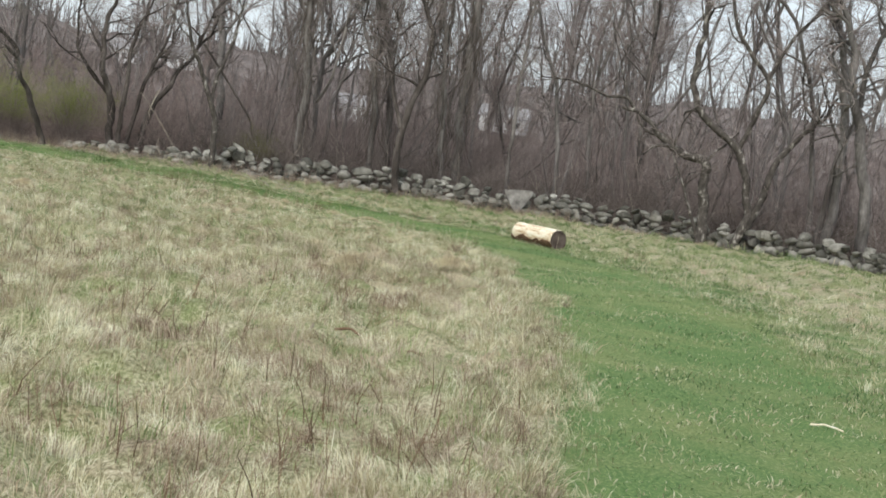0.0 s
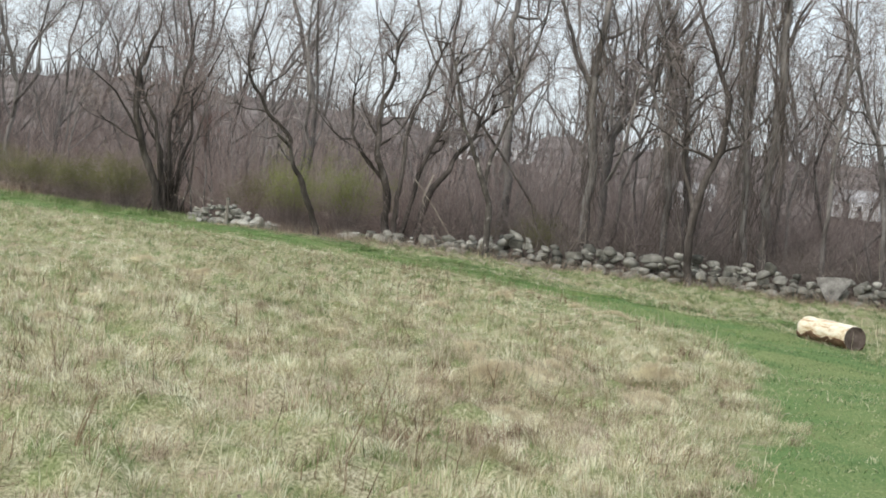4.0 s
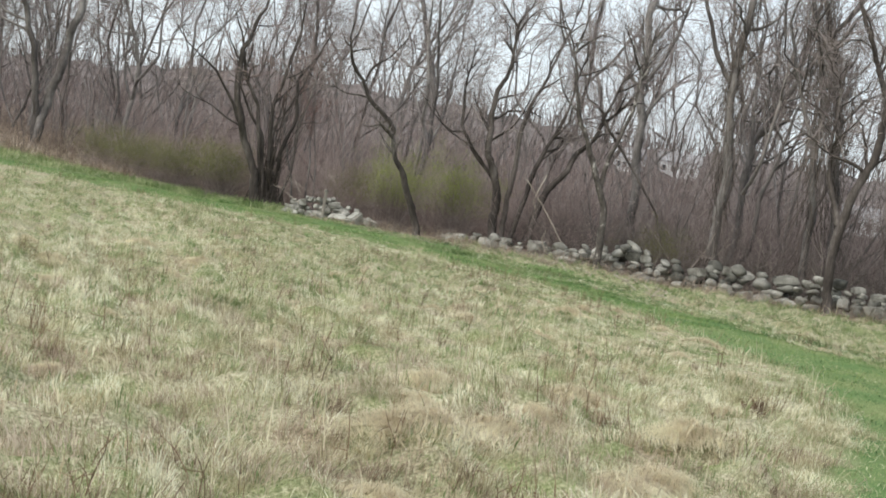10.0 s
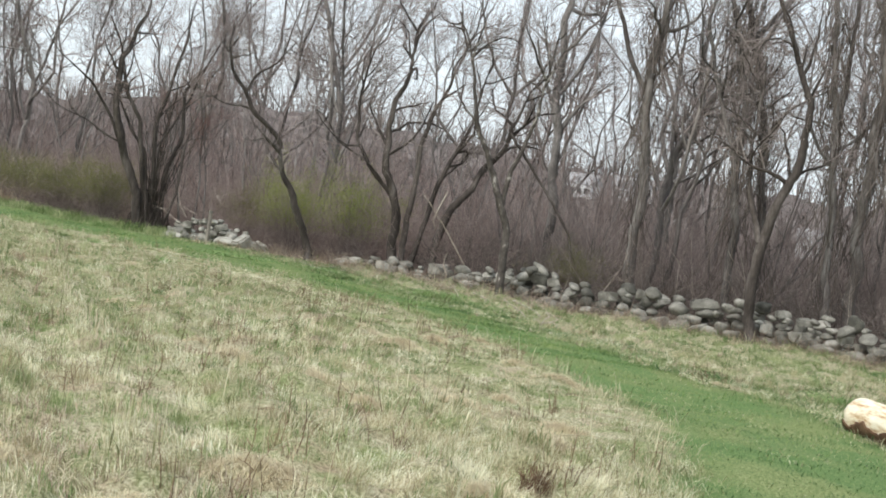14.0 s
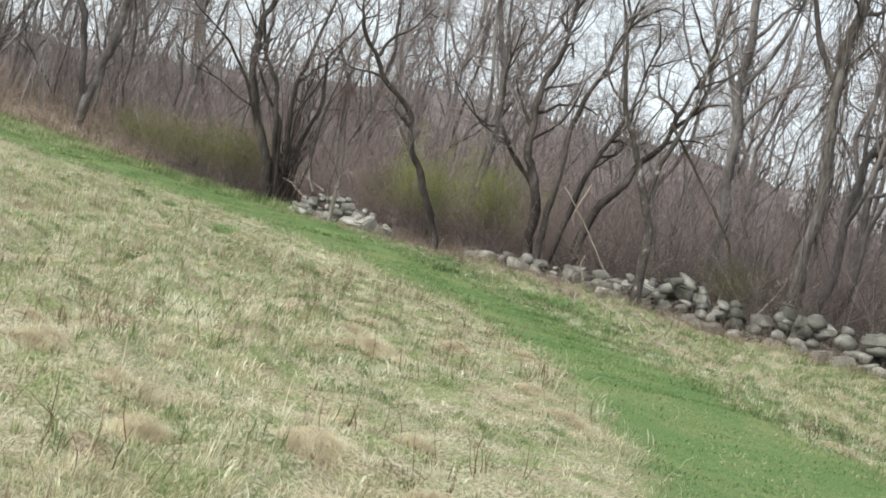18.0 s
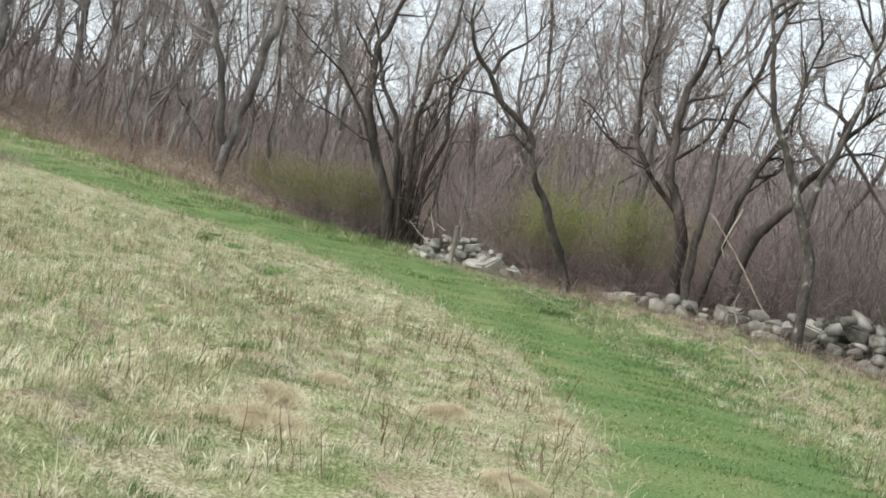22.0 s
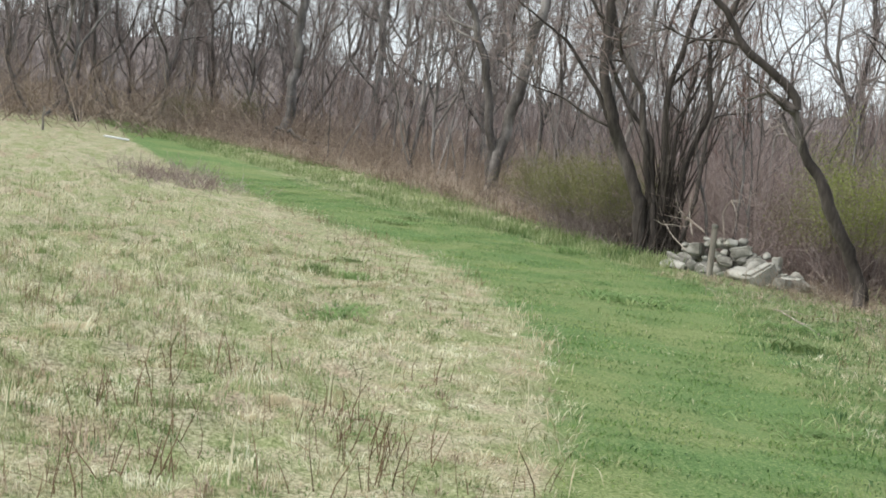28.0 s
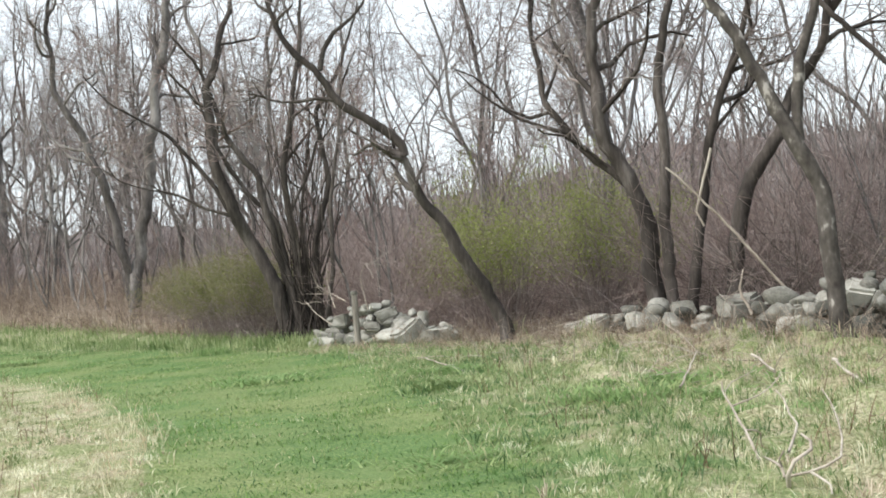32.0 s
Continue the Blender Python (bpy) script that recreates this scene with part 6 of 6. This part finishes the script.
blades(rng, x, y, rng.uniform(0.2, 0.42, len(x)), rng.uniform(0.005, 0.009, len(x)), rng.uniform(0.0, 0.5, len(x)), M_mat, "straw_stalks", "single pale straw stalks standing above the meadow", "dry grass", 0.3)
stick("pale_twig", [(2.63, 8.47, 0.05), (2.72, 8.42, 0.07), (2.82, 8.36, 0.05)], 0.008, 0.006, "short pale twig lying on the mown path", M_peeled, 0, 91)

# ---------------------------------------------------------------- far distance
n = 420
a = np.linspace(-2.3, 1.35, n)
rows = []
for r, f in ((150, 0.0), (175, 0.45), (215, 0.85), (260, 1.0), (330, 0.9)):
    h = np.interp(np.degrees(a), [-130, -75, -67, -61, -52, -45, -42, -38, -33, -27, -22, -14, -6, 0, 6, 14, 30, 77], [17, 18, 17, 14, 11.5, 13, 14.2, 17, 20, 21, 19.5, 18, 18.4, 19, 18.8, 19.5, 20, 17]) + 0.6 * np.sin(a * 31)
    h = h * f + (0.5 * np.sin(a * 140) + 0.4 * np.sin(a * 77 + 1) + 0.35 * np.sin(a * 391)) * (f > 0)
    rows.append(np.stack([-10 + np.sin(a) * r, 30 + np.cos(a) * r, h + (-1 if f == 0 else 0)], -1))
hv = np.stack(rows).reshape(-1, 3)
i, j = np.meshgrid(np.arange(4), np.arange(n - 1), indexing="ij")
q = i * n + j
tagged(part("backdrop", quick_mesh("backdrop", hv, np.stack([q, q + 1, q + n + 1, q + n], -1).reshape(-1, 4), True), M_hill), "low grey-brown wooded hills beyond the wood", "hills", "", "structure")


tb = Tubes()
for _ in range(5200):
    a = rng.uniform(-1.75, 1.3)
    k = int((a + 2.3) / 3.65 * (n - 1))
    row = int(rng.choice([1, 2, 3], p=[0.25, 0.4, 0.35]))
    p0 = hv[row * n + k] + np.array([rng.normal(0, 0.8), rng.normal(0, 0.8), -0.6])
    tall = rng.uniform(2.0, 5.5)
    tb.add(bent(rng, p0, (rng.normal(0, 0.12), rng.normal(0, 0.12), 1), tall, 2, 0.12), (rng.uniform(0.05, 0.13), 0.08, 0.03), 3)
tagged(part("far_trees", tb.mesh("far_trees", False), M_hill), "bare grey treetops along the far ridge", "trees", "", "stuff")


def house(name, x, y, z, turn, w, d, h, label):
    """A small far house: walls, pitched roof, windows."""
    top = thing(name, (x, y, z), label, "house")
    top.rotation_euler = (0, 0, radians(turn))
    bm = bmesh.new()
    bmesh.ops.create_cube(bm, size=1, matrix=Matrix.Translation((0, 0, h / 2)) @ Matrix.Diagonal((w, d, h, 1)))
    me = bpy.data.meshes.new("wall")
    bm.to_mesh(me)
    bm.free()
    part("wall", me, M_white, top)
    bm = bmesh.new()
    o = 0.3
    vs = [bm.verts.new(c) for c in ((-w / 2 - o, -d / 2 - o, h), (w / 2 + o, -d / 2 - o, h), (w / 2 + o, d / 2 + o, h), (-w / 2 - o, d / 2 + o, h), (-w / 2 - o, 0, h + d * 0.4), (w / 2 + o, 0, h + d * 0.4))]
    for f in ((0, 1, 5, 4), (2, 3, 4, 5), (0, 4, 3), (1, 2, 5), (3, 2, 1, 0)):
        bm.faces.new([vs[k] for k in f])
    me = bpy.data.meshes.new("roof")
    bm.to_mesh(me)
    bm.free()
    part("roof", me, M_roof, top)
    for k in range(4):
        bm = bmesh.new()
        bmesh.ops.create_cube(bm, size=1, matrix=Matrix.Translation(((k - 1.5) * w / 4.4, -d / 2 - 0.02, h * 0.55)) @ Matrix.Diagonal((0.6, 0.08, 0.9, 1)))
        me = bpy.data.meshes.new("window")
        bm.to_mesh(me)
        bm.free()
        part("window", me, M_glass, top)
    return top


def hill_z(x, y):
    """Height of the near slope of the hills."""
    r, k = math.hypot(x + 10, y - 30), int((math.atan2(x + 10, y - 30) + 2.3) / 3.65 * (n - 1))
    return float(np.interp(r, (150, 175, 215), [hv[q * n + k][2] for q in (0, 1, 2)]))


for x, y, turn, w, label in ((-46.6, 214, 10, 6.5, "white house with a grey roof far up the wooded hill"), (-53.9, 209, -5, 5, "small white house among the far trees"), (-15.4, 197, 8, 6, "white house half hidden at the foot of the far hill"), (7.7, 198, -10, 7, "long pale house far beyond the wood")):
    house("house", x, y, hill_z(x, y) - 0.4, turn, w, 4.5, 2.4, label)
bm = bmesh.new()
bmesh.ops.create_cube(bm, size=1, matrix=Matrix.Diagonal((0.9, 0.35, 0.06, 1)))
bmesh.ops.bevel(bm, geom=list(bm.edges), offset=0.012, segments=1, affect="EDGES")
me = bpy.data.meshes.new("board")
bm.to_mesh(me)
bm.free()
board = part("board", me, M_white)
board.matrix_world = pose(-46.5, 40.6, gz(-46.5, 40.6) + 0.1, 0, 4, 70)
tagged(board, "white board lying in the dry grass at the rise", "board")
stick("marker_post", [(-47.5, 38.2, gz(-47.5, 38.2) - 0.1), (-47.5, 38.2, gz(-47.5, 38.2) + 0.9)], 0.05, 0.045, "thin pale marker post in the far meadow", M_post, 0, 71, "post")

x, y = rng.normal(-29.7, 1.5, 420), rng.normal(36.8, 0.7, 420)
stems_stuff(rng, x, y, rng.uniform(0.25, 0.8, 420), rng.uniform(0.004, 0.009, 420), M_twig_red, "brambles", "low purple-brown bramble tangle in the meadow", "brambles", 1.0, 2)
TUFTS = []
for k in range(3):
    m = 230
    v, f = [], []
    for q in range(m):
        ang, ln = rng.uniform(0, 6.3), rng.uniform(0.1, 0.26)
        d = np.array([math.cos(ang), math.sin(ang), 0])
        sd = np.array([-d[1], d[0], 0]) * rng.uniform(0.003, 0.006)
        p0 = np.array([rng.normal(0, 0.12), rng.normal(0, 0.1), -0.02])
        p1 = p0 + d * ln * 0.2 + np.array([0, 0, ln * 0.6])
        p2 = p1 + d * ln * 0.3 + np.array([0, 0, ln * 0.25])
        o = len(v)
        v += [p0 - sd, p0 + sd, p1 + sd, p1 - sd, p2]
        f += [(o, o + 1, o + 2), (o, o + 2, o + 3), (o + 3, o + 2, o + 4)]
    TUFTS.append(tagged(part("grass_tuft", quick_mesh("grass_tuft", v, f), M_tuft if k else M_field_green), "lush green tuft of longer grass", "grass tuft", "green tufts by the path", "stuff"))
for k, (x, y) in enumerate([(-14.42, 33.33), (-14.0, 33.6), (-18.8, 40.38), (-22.71, 38.94), (-12.58, 36.62), (-19.6, 41.14), (-15.79, 34.33), (-7.77, 36.84), (-7.3, 37.1), (-24.37, 40.2), (-11.29, 31.98), (-6.39, 33.35), (-6.91, 36.22), (-6.5, 36.5), (-7.2, 35.9), (-4.18, 34.03), (-5.61, 35.46), (-23.06, 39.28), (-9.5, 36.4), (-10.6, 37.5), (1.2, 29.5), (3.4, 31.0)]):
    s = rng.uniform(0.8, 1.5)
    m = pose(x, y, gz(x, y), 0, 0, rng.uniform(0, 360))
    if k < 3:
        TUFTS[k].matrix_world = m @ Matrix.Diagonal((s, s, s * 0.7, 1))
    else:
        copy_thing(TUFTS[k % 3], m).scale = (s * rng.uniform(1.2, 2.2), s * 1.5, s * rng.uniform(0.3, 0.55))
x, y = rng.normal(0.29, 0.05, 70), rng.normal(18.87, 0.05, 70)
stems_stuff(rng, x, y, rng.uniform(0.1, 0.24, 70), rng.uniform(0.003, 0.006, 70), M_weed, "dead_plant", "small brown dead plant at the edge of the path", "plant", 0.25, 2)
stick("pale_stub", [(-0.85, 9.54, 0.0), (-0.84, 9.54, 0.05), (-0.83, 9.55, 0.1)], 0.016, 0.01, "short pale broken stub in the grass", M_dead, 0, 93)
